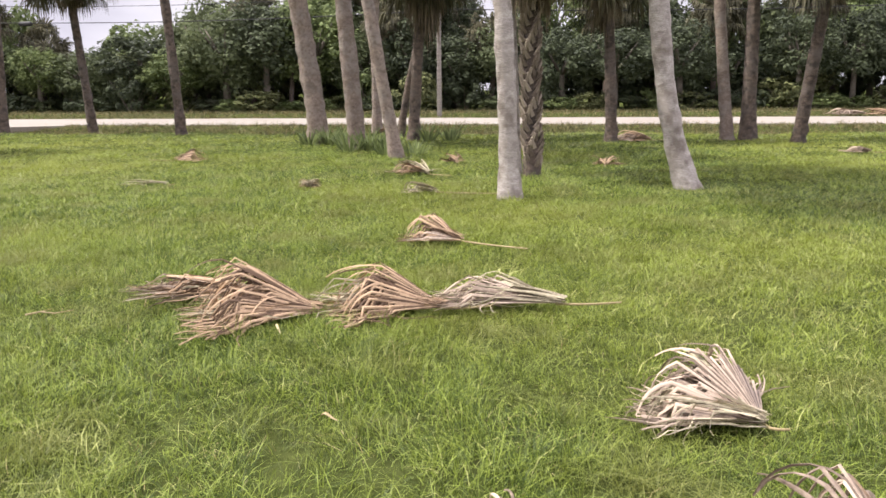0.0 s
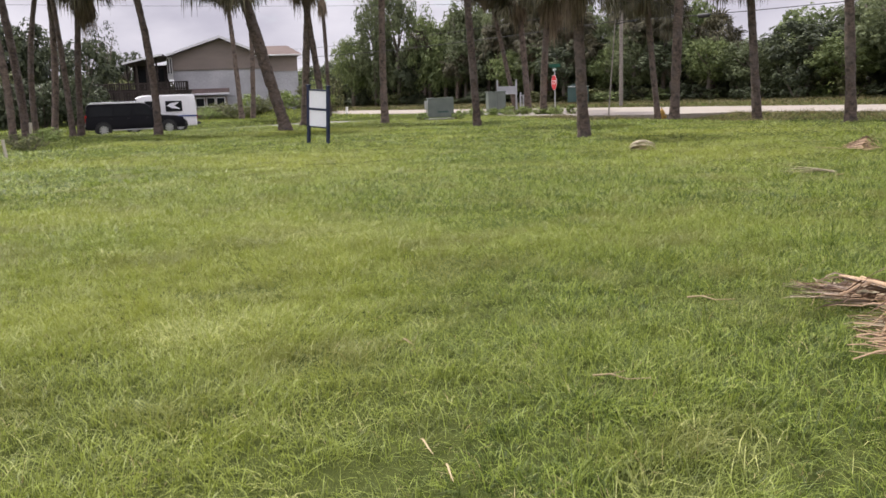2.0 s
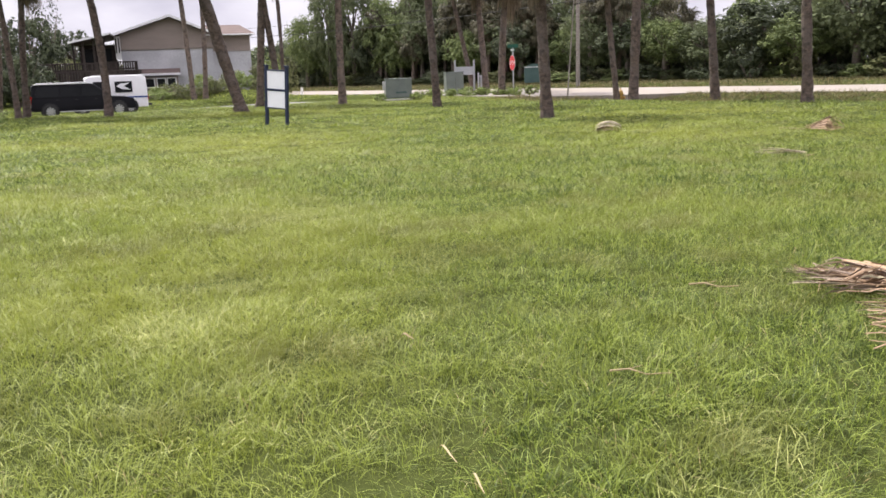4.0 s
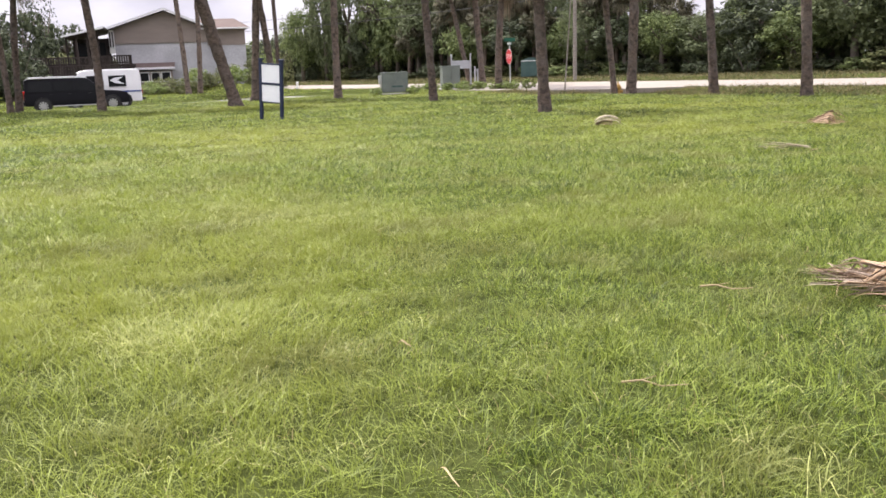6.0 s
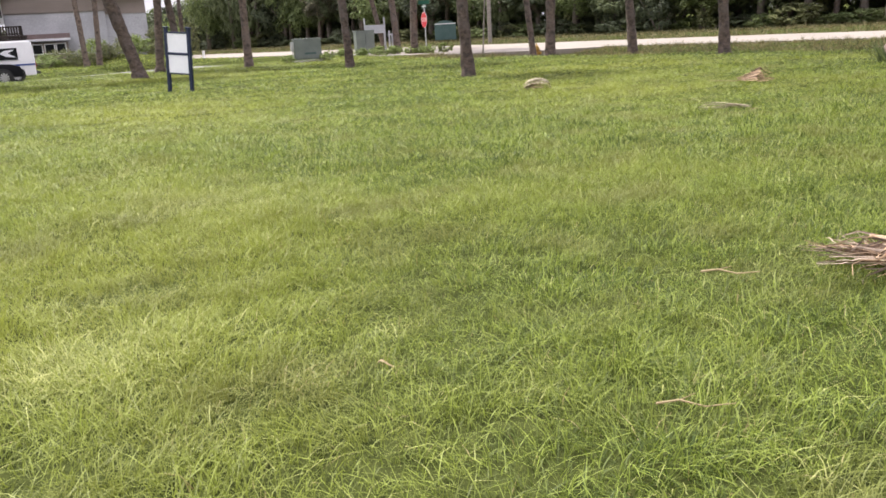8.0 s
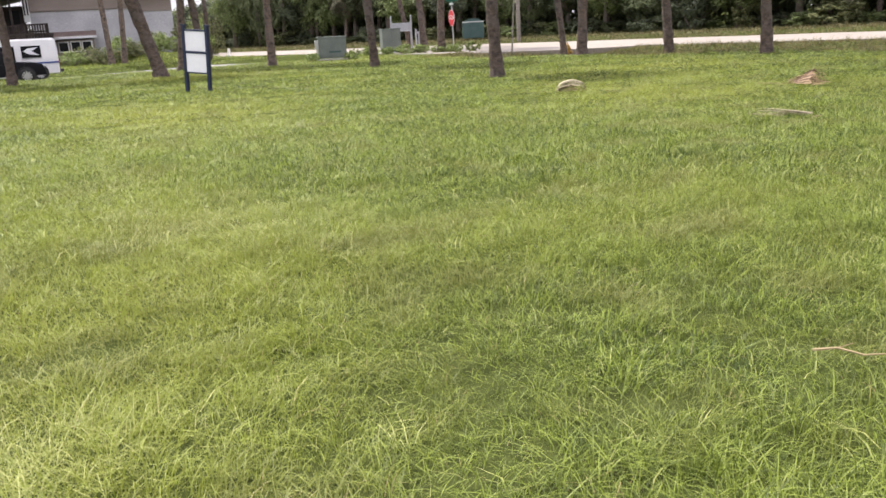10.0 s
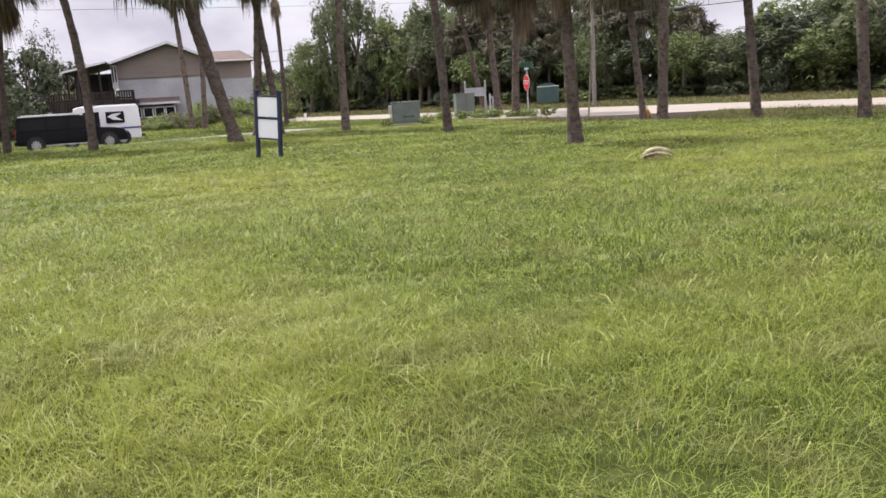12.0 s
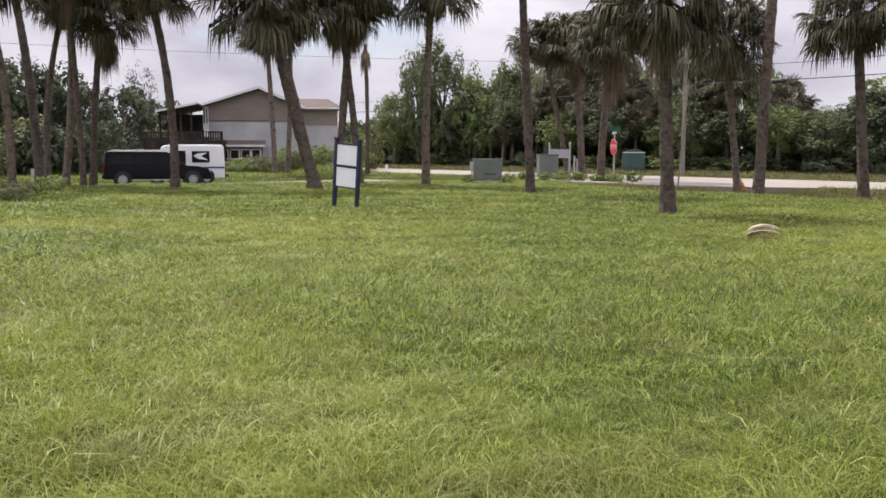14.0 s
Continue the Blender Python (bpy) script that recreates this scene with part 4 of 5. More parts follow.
# ---- street furniture ----
def notice_board():
    b = thing("notice_board", Matrix.Translation((-20.2, 15.6, 0)) @ Matrix.Rotation(math.atan2(0.14, 0.85), 4, "Z") @ Matrix.Rotation(radians(4.5), 4, "Y"), "navy-framed notice board with two blank white panels in grass", "sign")
    for x in (0.05, 0.81):
        p = part("post", box(bmesh.new(), x, 0, 0.74, 0.085, 0.085, 1.88, 0.008), M_NAVY, b, "navy painted post")
        part("cap", box(bmesh.new(), x, 0, 1.70, 0.12, 0.12, 0.04, 0.008), M_NAVY, p)
    for z, h in ((1.575, 0.04), (1.025, 0.06), (0.505, 0.035)):
        part("rail", box(bmesh.new(), 0.43, 0, z, 0.675, 0.07, h, 0.006), M_NAVY, b, "navy painted rail")
    for z, h in ((1.305, 0.495), (0.758, 0.465)):
        part("panel", box(bmesh.new(), 0.43, -0.005, z, 0.67, 0.03, h, 0.004), M_PANEL, b, "blank white panel")


def cabinet(x, y, turn, w, d, h, label, vents, lid=0.05):
    c = thing("utility_cabinet", pose(x, y, float(land(x, y)), 0, 0, turn), label, "utility cabinet", "utility cabinets by the junction")
    part("pad", box(bmesh.new(), 0, 0, -0.01, w + 0.2, d + 0.2, 0.16, 0.015), M_CONC, c, "concrete pad")
    part("body", box(bmesh.new(), 0, 0, 0.12 + h / 2, w, d, h, 0.02), M_BOXGREEN, c)
    part("lid", box(bmesh.new(), 0, 0, 0.12 + h + lid / 2, w + 0.06, d + 0.06, lid, 0.015), M_BOXGREEN, c)
    n = 2
    for k in range(n):
        q = w / n
        dr = part("door", box(bmesh.new(), -w / 2 + q * (k + 0.5), -d / 2 - 0.012, 0.14 + h / 2, q - 0.03, 0.025, h - 0.1, 0.006), M_BOXGREEN, c)
        part("handle", box(bmesh.new(), -w / 2 + q * (k + 0.5) + (0.3 if k == 0 else -0.3) * q, -d / 2 - 0.035, 0.14 + h / 2, 0.03, 0.03, 0.14, 0.006), M_BOXGREEN, dr)
    if vents:
        part("meter_box", box(bmesh.new(), -w / 2 - 0.09, -d / 2 + 0.1, 0.75, 0.16, 0.18, 0.4, 0.02), M_GALV, c, "pale grey meter box")
        part("conduit", rod(bmesh.new(), (-w / 2 - 0.09, -d / 2 + 0.1, 0), (-w / 2 - 0.09, -d / 2 + 0.1, 0.56), 0.03), M_GALV, c)
        part("label_plate", box(bmesh.new(), 0.1, -d / 2 - 0.03, 0.4, w * 0.42, 0.012, 0.08), M_TEAL, c, "dark rating plate")


notice_board()
cabinet(-29.6, 31.3, math.degrees(math.atan2(0.74, 0.67)), 1.28, 0.85, 0.92, "low grey-green utility cabinet with a side meter in grass", True)
cabinet(-30.7, 37.0, math.degrees(math.atan2(0.78, 0.62)), 0.98, 0.75, 1.12, "upright grey-green utility cabinet in weeds", False)


def text_on(words, size, mat, parent, m, name="lettering"):
    cu = bpy.data.curves.new(name, "FONT")
    cu.body, cu.size, cu.align_x, cu.align_y, cu.extrude = words, size, "CENTER", "CENTER", 0.002
    tmp = bpy.data.objects.new(name, cu)
    scene.collection.objects.link(tmp)
    bpy.context.view_layer.update()
    me = bpy.data.meshes.new_from_object(tmp.evaluated_get(bpy.context.evaluated_depsgraph_get()))
    bpy.data.objects.remove(tmp)
    me.materials.clear()
    me.materials.append(mat)
    ob = new(name, me)
    ob.parent, ob.matrix_basis = parent, m
    return ob


def stop_sign():
    s = thing("stop_sign", pose(-26.35, 36.63, -0.1, 0, 0, STREET_AZ - 100), "red octagonal stop sign with street-name blades on a steel post", "stop sign")
    part("post", box(bmesh.new(), 0, 0, 1.2, 0.06, 0.05, 2.6, 0.006), M_GALV, s, "galvanised steel post")
    bm = bmesh.new()
    rod(bm, (0, -0.035, 1.74), (0, -0.045, 1.74), 0.41, 0.41, 8)
    bmesh.ops.rotate(bm, verts=bm.verts, cent=(0, 0, 1.74), matrix=Matrix.Rotation(radians(22.5), 3, "Y"))
    face = part("rim_plate", bm, M_WHITE, s, "white octagonal border")
    bm = bmesh.new()
    rod(bm, (0, -0.046, 1.74), (0, -0.052, 1.74), 0.385, 0.385, 8)
    bmesh.ops.rotate(bm, verts=bm.verts, cent=(0, 0, 1.74), matrix=Matrix.Rotation(radians(22.5), 3, "Y"))
    part("red_face", bm, M_RED, face, "red octagonal face")
    text_on("STOP", 0.30, M_WHITE, s, pose(0, -0.056, 1.74, 90))
    blade = part("street_name_blade", box(bmesh.new(), 0, 0, 2.40, 0.6, 0.02, 0.18, 0.005), M_SIGNGREEN, s, "green street-name blade")
    part("bar", box(bmesh.new(), 0, -0.014, 2.40, 0.5, 0.006, 0.08), M_WHITE, blade, "pale unreadable bar")
    blade = part("street_name_blade", box(bmesh.new(), 0, 0, 2.60, 0.02, 0.6, 0.18, 0.005), M_SIGNGREEN, s, "green street-name blade")
    part("bar", box(bmesh.new(), -0.014, 0, 2.62, 0.006, 0.5, 0.08), M_WHITE, blade, "pale unreadable bar")


stop_sign()


def hydrant(x, y):
    h = thing("fire_hydrant", pose(x, y, float(land(x, y)), 0, 0, 20), "yellow fire hydrant beside the road between palms", "fire hydrant")
    bm = bmesh.new()
    for r1, r2, a, b in ((0.17, 0.17, 0, 0.06), (0.11, 0.11, 0.06, 0.55), (0.15, 0.15, 0.55, 0.6), (0.13, 0.09, 0.6, 0.72), (0.09, 0.02, 0.72, 0.78)):
        rod(bm, (0, 0, a), (0, 0, b), r1, r2, 16)
    part("barrel", bm, M_YELLOW, h, "yellow painted barrel")
    for d in ((1, 0), (-1, 0), (0, -1)):
        part("outlet", rod(bmesh.new(), (d[0] * 0.08, d[1] * 0.08, 0.44), (d[0] * 0.2, d[1] * 0.2, 0.44), 0.06, 0.065, 12), M_YELLOW, h)
    part("top_nut", rod(bmesh.new(), (0, 0, 0.78), (0, 0, 0.84), 0.03, 0.03, 5), M_YELLOW, h)


hydrant(-17.84, 32.45)


def white_frame():
    f = thing("service_platform", pose(-31.5, 39.0, 0.0, 0, 0, 40), "white-painted steel platform with tall posts behind a cabinet", "platform")
    for x, y, h in ((-0.55, 0, 2.0), (0.55, 0, 2.0), (0.78, -0.3, 1.25), (0.95, 0.1, 1.1), (-0.55, 0.7, 1.3), (0.55, 0.7, 1.3)):
        part("post", box(bmesh.new(), x, y, h / 2 - 0.05, 0.09, 0.09, h, 0.01), M_BLOCK, f)
    part("front_panel", box(bmesh.new(), 0, 0.02, 1.35, 1.05, 0.05, 0.42, 0.01), M_BLOCK, f, "weathered white panel")
    part("deck_plate", box(bmesh.new(), 0, 0.36, 1.12, 1.2, 0.8, 0.05, 0.01), M_GALV, f)
    part("side_rail", box(bmesh.new(), 0.86, -0.1, 1.0, 0.06, 0.5, 0.06, 0.01), M_BLOCK, f)


def teal_shed():
    s = thing("shed", pose(-36.1, 53.0, 0.3, 0, 0, 35) @ Matrix.Diagonal((0.8, 0.8, 0.85, 1)), "small teal round-topped shed among trees across the road", "shed")
    out = [(-0.95, 0), (0.95, 0), (0.95, 1.1)] + [(0.95 * math.cos(a), 1.1 + 0.5 * math.sin(a)) for a in np.linspace(0.3, 2.84, 8)] + [(-0.95, 1.1)]
    part("shell", prism(bmesh.new(), out, -0.9, 0.9), M_TEAL, s, "teal painted sheet metal")
    part("door", box(bmesh.new(), 0.2, -0.915, 0.65, 0.7, 0.03, 1.2, 0.01), M_TEAL, s)
    part("edge_strip", box(bmesh.new(), 0, -0.92, 1.32, 1.9, 0.03, 0.06), M_WHITE, s, "white edge strip")


def wheeled_bin(x, y, turn):
    b = thing("wheeled_bin", pose(x, y, 0.0, 0, 0, turn), "dark green wheeled rubbish bin beside the white platform", "bin")
    bm = bmesh.new()
    box(bm, 0, 0, 0.50, 0.56, 0.60, 0.90, 0.03)
    for v in bm.verts:
        k = 0.86 + 0.14 * v.co.z / 0.95
        v.co.x, v.co.y = v.co.x * k, v.co.y * k
    part("body", bm, M_SIGNGREEN, b, "dark green plastic body")
    part("lid", box(bmesh.new(), 0, -0.02, 0.99, 0.60, 0.68, 0.07, 0.03), M_SIGNGREEN, b)
    part("handle", rod(bmesh.new(), (-0.22, 0.36, 0.93), (0.22, 0.36, 0.93), 0.018), M_BLACK, b)
    for sx in (-1, 1):
        part("wheel", rod(bmesh.new(), (sx * 0.24, 0.28, 0.11), (sx * 0.31, 0.28, 0.11), 0.12, 0.12, 16), M_TYRE, b)


white_frame()
teal_shed()
wheeled_bin(-31.6, 38.5, 40)


def pole(x, y, h, r, label, lean=(0, 0), arms=True, mat=None):
    p = thing("utility_pole", pose(x, y, float(land(x, y))), label, "utility pole", "poles along the road")
    part("shaft", rod(bmesh.new(), (0, 0, -0.3), (lean[0], lean[1], h), r, r * 0.75, 12), mat or M_GREYPOLE, p)
    if arms:
        part("crossarm", box(bmesh.new(), 0, 0, h - 0.35, 0.1, 1.5, 0.12, 0.01), M_GREYPOLE, p)
        for yy in (-0.6, 0.6):
            part("insulator", rod(bmesh.new(), (0, yy, h - 0.29), (0, yy, h - 0.14), 0.04, 0.03, 8), M_WHITE, p)
    return p


for x in (-29.3, -0.5, 30.2):
    pole(x, road_near(x) + 9.6, 7.6, 0.13, "weathered grey wooden utility pole at the wood's edge", (0, 0), False)
p = pole(-20.4, 32.3, 4.4, 0.035, "slender grey metal pole leaning by the road", (0.28, 0.18), False, M_GREYPOLE)
part("lamp_arm", rod(bmesh.new(), (0.27, 0.17, 4.2), (0.8, 0.5, 4.3), 0.02), M_BLACK, p)
part("lamp_head", box(bmesh.new(), 0.9, 0.5, 4.3, 0.35, 0.16, 0.1, 0.02), M_BLACK, p)


def wire(name, a, b, sag, r, label, group):
    """A hanging cable from a to b."""
    bm = bmesh.new()
    a, b = Vector(a), Vector(b)
    pts = [a.lerp(b, k / 16) - Vector((0, 0, sag * 4 * (k / 16) * (1 - k / 16))) for k in range(17)]
    side = (b - a).cross(Vector((0, 0, 1))).normalized()
    rings = [[bm.verts.new(c + r * (side * math.cos(k * math.pi / 3) + Vector((0, 0, math.sin(k * math.pi / 3))))) for k in range(6)] for c in pts]
    for s, t in zip(rings, rings[1:]):
        for k in range(6):
            bm.faces.new((s[k], s[(k + 1) % 6], t[(k + 1) % 6], t[k]))
    bm.faces.new(rings[0])
    bm.faces.new(rings[-1][::-1])
    return tagged(new(name, finish(name, bm, M_BLACK)), label, "cable", group)


for x0, x1 in ((-75.0, -29.6), (-29.6, 0.3), (0.3, 30.2)):
    for off, z, sag, r in ((-0.16, 6.0, 0.35, 0.016), (-0.17, 5.1, 0.3, 0.024)):
        wire("overhead_cable", (x0, road_near(x0) + 9.6 + off, z + 0.3), (x1, road_near(x1) + 9.6 + off, z + 0.3), sag, r, "black overhead cable strung along the road", "cables along the road")
for z in (7.6,):
    a, b = smid - sn * 7.0 - sd * 30, smid - sn * 7.0 + sd * 32
    wire("overhead_cable", (a.x, a.y, z), (b.x, b.y, z), 0.5, 0.010, "black overhead cable above the side street", "cables along the street")
splice = thing("cable_splice_case", pose(-23.2, road_near(-23.2) + 9.43, 5.15, 0, 90, -8), "black splice case hanging on the overhead cable", "splice case")
bm = bmesh.new()
for a, b, r1, r2 in ((-0.42, -0.3, 0.05, 0.13), (-0.3, 0.3, 0.13, 0.13), (0.3, 0.42, 0.13, 0.05)):
    rod(bm, (0, a, 0), (0, b, 0), r1, r2, 12)
part("case", bm, M_BLACK, splice, at=pose(0, 0, 0, 0, 0, 90))
splice.matrix_basis = pose(-23.2, road_near(-23.2) + 9.43, 5.15, 0, 0, -8)


# ---- fallen fronds ----
def frond_mesh(name, seed, leaflets, length, height, spread, mat, width=0.016, curl=0.25, skew=0.0, rough=1.0):
    """A withered fan with its hub at the origin that points along +x: leaflets rise straight from the hub in a folded sheet,
    then break, droop and curl back to the ground."""
    rng = np.random.default_rng(seed)
    V, Q = [], []
    seg = 10
    top = math.atan2(height, length * 0.42)
    for k in range(leaflets):
        f = rng.uniform(0, 1)
        a = radians(skew) + radians(spread) * rng.uniform(-1, 1) * (1 - 0.35 * f)
        el = top * f * rng.uniform(0.85, 1.08) + 0.02
        ln = length * rng.uniform(0.75, 1.2)
        brk = rng.uniform(0.30, 0.72)
        fall = rng.uniform(2.2, 5.4) * rough
        turn = rng.normal(0, 1.0) * curl * 3
        wide = width * rng.uniform(0.55, 1.25)
        tw, ph = rng.uniform(-1.4, 1.4), rng.uniform(0, 6.28)
        pos = np.array([rng.uniform(-0.03, 0.05), rng.normal(0, 0.02), 0.03 + 0.05 * f])
        pts, d, e, broken = [pos], a, el, False
        for j in range(seg):
            s = (j + 0.5) / seg
            if s > brk and not broken:
                broken = True
                e -= rng.uniform(0.2, 1.2) * rough
                d += rng.normal(0, 0.35)
            elif broken:
                e -= fall / seg * 0.75
            else:
                e -= 1.1 * max(el, 0.15) / seg
            if broken:
                d += turn / seg * 2
            e = max(e, -1.35)
            if pos[2] < 0.05 and e < 0:
                e = rng.uniform(-0.05, 0.12)
            st = ln / seg
            pos = pos + np.array([math.cos(e) * math.cos(d), math.cos(e) * math.sin(d), math.sin(e)]) * st
            pos[2] = max(pos[2], 0.025 + 0.03 * rng.random())
            pts.append(pos)
        i = len(V)
        for j in range(seg + 1):
            s = j / seg
            t = pts[min(j + 1, seg)] - pts[max(j - 1, 0)]
            t = t / (np.linalg.norm(t) + 1e-9)
            across = np.cross(t, np.array([math.sin(ph) * 0.3, 0.3 * math.cos(ph), 1.0]))
            across = across / (np.linalg.norm(across) + 1e-9)
            upv = np.cross(across, t)
            q = tw * (0.3 + 1.6 * s)
            c = across * math.cos(q) + upv * math.sin(q)
            nn = np.cross(c, t)
            w = wide * (0.75 + 0.35 * min(1.0, s * 3)) * (1 - s ** 2 * 0.85)
            V += [pts[j] - c * w, pts[j] + nn * w * 0.5, pts[j] + c * w]
        for j in range(seg):
            g = i + 3 * j
            Q += [(g, g + 1, g + 4, g + 3), (g + 1, g + 2, g + 5, g + 4)]
    return sheet_mesh(name, np.array(V), np.array(Q), np.zeros((0, 3), int), mat)


def pleated_fan(name, seed, rays, length, rise, spread, mat):
    """A withered fan leaf with its hub at the origin that points along +x: pleats lie edge to edge as a folded tent from the hub
    to past the middle, then part into strips that snap, droop and curl."""
    rng = np.random.default_rng(seed)
    V, Q = [], []
    seg = 13
    step = 2 * radians(spread) / rays
    for k in range(rays):
        f = 2 * (k + 0.5) / rays - 1 + rng.normal(0, 0.012)
        a = radians(spread) * f
        el = radians(rise) * (1 - abs(f) ** 1.7) + 0.04 + 0.05 * math.sin(5 * f + seed)
        ln = length * rng.uniform(0.85, 1.12)
        split = rng.uniform(0.36, 0.66)
        snap, fall, turn = rng.uniform(0.3, 1.5), rng.uniform(1.2, 4.5), rng.normal(0, 1.3)
        fan = math.hypot(step, radians(rise) * 1.7 * abs(f) ** 0.7 * 2 / rays)
        pos, d, e, broken, tw = np.array([0.0, 0.0, 0.04]), a, el, False, rng.uniform(-1.6, 1.6)
        pts = [pos]
        for j in range(seg):
            s = (j + 0.5) / seg
            if s > split:
                e -= snap if not broken else fall / seg
                d += (rng.normal(0, 0.3) if not broken else turn / seg)
                broken = True
            else:
                e -= 0.25 * el / seg
            e = max(e, -1.4)
            if pos[2] < 0.045 and e < 0:
                e = rng.uniform(-0.05, 0.15)
            pos = pos + np.array([math.cos(e) * math.cos(d), math.cos(e) * math.sin(d), math.sin(e)]) * ln / seg
            pos[2] = max(pos[2], 0.02 + 0.03 * rng.random())
            pts.append(pos)
        i = len(V)
        broad = split * ln * fan * 0.5
        # across a pleat: along the tent's side, which falls away from its ridge
        side = np.array([-math.sin(a), math.cos(a), -math.copysign(1.0, f) * radians(rise) * 1.7 * abs(f) ** 0.7 / radians(spread) * math.cos(el)])
        side = side / np.linalg.norm(side)
        for j in range(seg + 1):
            s = j / seg
            t = pts[min(j + 1, seg)] - pts[max(j - 1, 0)]
            t = t / (np.linalg.norm(t) + 1e-9)
            c = side - t * np.dot(side, t)
            c = c / (np.linalg.norm(c) + 1e-9)
            nn = np.cross(t, c)
            past = max(0.0, (s - split) / (1 - split))
            q = tw * past
            c2 = c * math.cos(q) + nn * math.sin(q)
            w = (s * ln * fan * 0.54 if s <= split else max(0.0015, min(broad, 0.008) * (1 - past ** 1.6) + max(0.0, broad - 0.008) * max(0.0, 1 - 6 * past))) + 0.002
            V += [pts[j] - c2 * w, pts[j] + nn * w * 0.8, pts[j] + c2 * w]
        for j in range(seg):
            g = i + 3 * j
            Q += [(g, g + 1, g + 4, g + 3), (g + 1, g + 2, g + 5, g + 4)]
    return sheet_mesh(name, np.array(V), np.array(Q), np.zeros((0, 3), int), mat)


def arched_leaf(name, seed, ribs, span, height, depth, mat):
    """A folded fan leaf bowed like a low vault along x: separate ribs rise from a narrow foot, bend over and fall more steeply."""
    rng = np.random.default_rng(seed)
    V, Q = [], []
    seg = 12
    for k in range(ribs):
        f = 2 * (k + 0.5) / ribs - 1 + rng.normal(0, 0.03)
        h = height * math.sqrt(max(0.05, 1 - 0.9 * f * f)) * rng.uniform(0.84, 1.06)
        reach, w0 = span * rng.uniform(0.9, 1.12), depth / ribs * rng.uniform(0.26, 0.46)
        i = len(V)
        for j in range(seg + 1):
            s = j / seg
            a = math.pi * s ** 1.12
            y = 0.5 * depth * f * (0.35 + 0.65 * math.sin(min(1.0, 1.5 * s) * math.pi / 2)) + 0.008 * math.sin(7 * s + k)
            x, z = -0.5 * reach * math.cos(a), 0.015 + h * max(0.0, math.sin(a)) ** 0.75
            w = w0 * (0.45 + 0.7 * math.sin(math.pi * min(1.0, s + 0.12)))
            V += [np.array([x, y - w, z]), np.array([x, y, z + 0.5 * w]), np.array([x, y + w, z])]
        for j in range(seg):
            g = i + 3 * j
            Q += [(g, g + 1, g + 4, g + 3), (g + 1, g + 2, g + 5, g + 4)]
    return sheet_mesh(name, np.array(V), np.array(Q), np.zeros((0, 3), int), mat)


def fallen_frond(k, x, y, toward, heads, label, stalk=0.0, group="fallen palm fronds", stalk_az=None, fans=()):
    """heads: loose leaflets, rows of dx, dy, turn, leaflets, length, height, spread, pale, width;
    fans: pleated leaves, rows of dx, dy, turn, rays, length, rise in degrees, spread, pale."""
    f = thing("fallen_palm_frond", pose(x, y, float(land(x, y)) + (0.03 if k < 9 else -0.01), 0, 0, toward), label, "palm frond", group)
    for j, (dx, dy, turn, n, ln, h, sp, pale, w) in enumerate(heads):
        part("fan", frond_mesh("fan", 900 + 17 * k + j, n, ln, h, sp, (M_HUSK, M_HUSKPALE, M_GREYFROND)[int(pale)], w, 0.4), None, f, "curled dry straw-brown leaflets", at=pose(dx, dy, 0.01 + 0.02 * j, 0, 0, turn))
    for j, (dx, dy, turn, n, ln, rise, sp, pale) in enumerate(fans):
        part("pleated_leaf", pleated_fan("pleated_leaf", 1900 + 17 * k + j, n, ln, rise, sp, (M_HUSK, M_HUSKPALE, M_GREYFROND)[pale]), None, f, "folded dry leaf blade split into strips", at=pose(dx, dy, 0.012 * j, 0, 0, turn))
    if stalk:
        bm = bmesh.new()
        a = radians(180 if stalk_az is None else stalk_az)
        pts = [Vector((math.cos(a) * stalk * s, math.sin(a) * stalk * s + 0.03 * math.sin(3 * s), 0.035 + 0.02 * s)) for s in np.linspace(0, 1, 7)]
        for q, (p0, p1) in enumerate(zip(pts, pts[1:])):
            rod(bm, p0, p1, 0.009 - 0.0006 * q, 0.009 - 0.0006 * (q + 1), 7, q in (0, 5))
        part("stalk", bm, M_STALK, f, "dry yellow-brown stalk")
    return f


def az(x0, y0, x1, y1):
    return math.degrees(math.atan2(y1 - y0, x1 - x0))


fallen_frond(1, -0.44, 4.60, 183, [(0.02, -0.03, 12, 70, 0.80, 0.10, 26, False, 0.007), (0.1, 0.0, -6, 40, 0.74, 0.16, 20, 2, 0.006)], "heaped brown withered palm frond lying in long grass", 0.3, fans=[(0, 0, 0, 84, 0.86, 34, 40, 0), (0.04, -0.02, 14, 50, 0.80, 16, 36, 0), (0.0, 0.02, -4, 40, 0.80, 30, 30, 0)])
fallen_frond(2, -0.98, 4.98, az(-0.98, 4.98, -1.85, 5.28), [(0, 0, 0, 60, 0.85, 0.06, 9, True, 0.009), (-0.1, 0.0, 5, 50, 0.85, 0.07, 10, False, 0.008)], "pale dry frond tail flattened in the grass", 0.3, fans=[(-0.05, 0, 0, 16, 0.86, 7, 12, 2)])
fallen_frond(3, 0.30, 4.76, 177, [(0, -0.02, 6, 60, 0.84, 0.08, 20, False, 0.007), (0.1, 0, 0, 30, 0.78, 0.14, 16, 2, 0.006)], "brown withered palm frond arched over the grass", 0.3, fans=[(0, 0, 0, 76, 0.80, 35, 34, 0), (0, -0.02, 10, 46, 0.80, 13, 30, 0), (0.02, 0.02, -4, 36, 0.74, 26, 24, 0)])
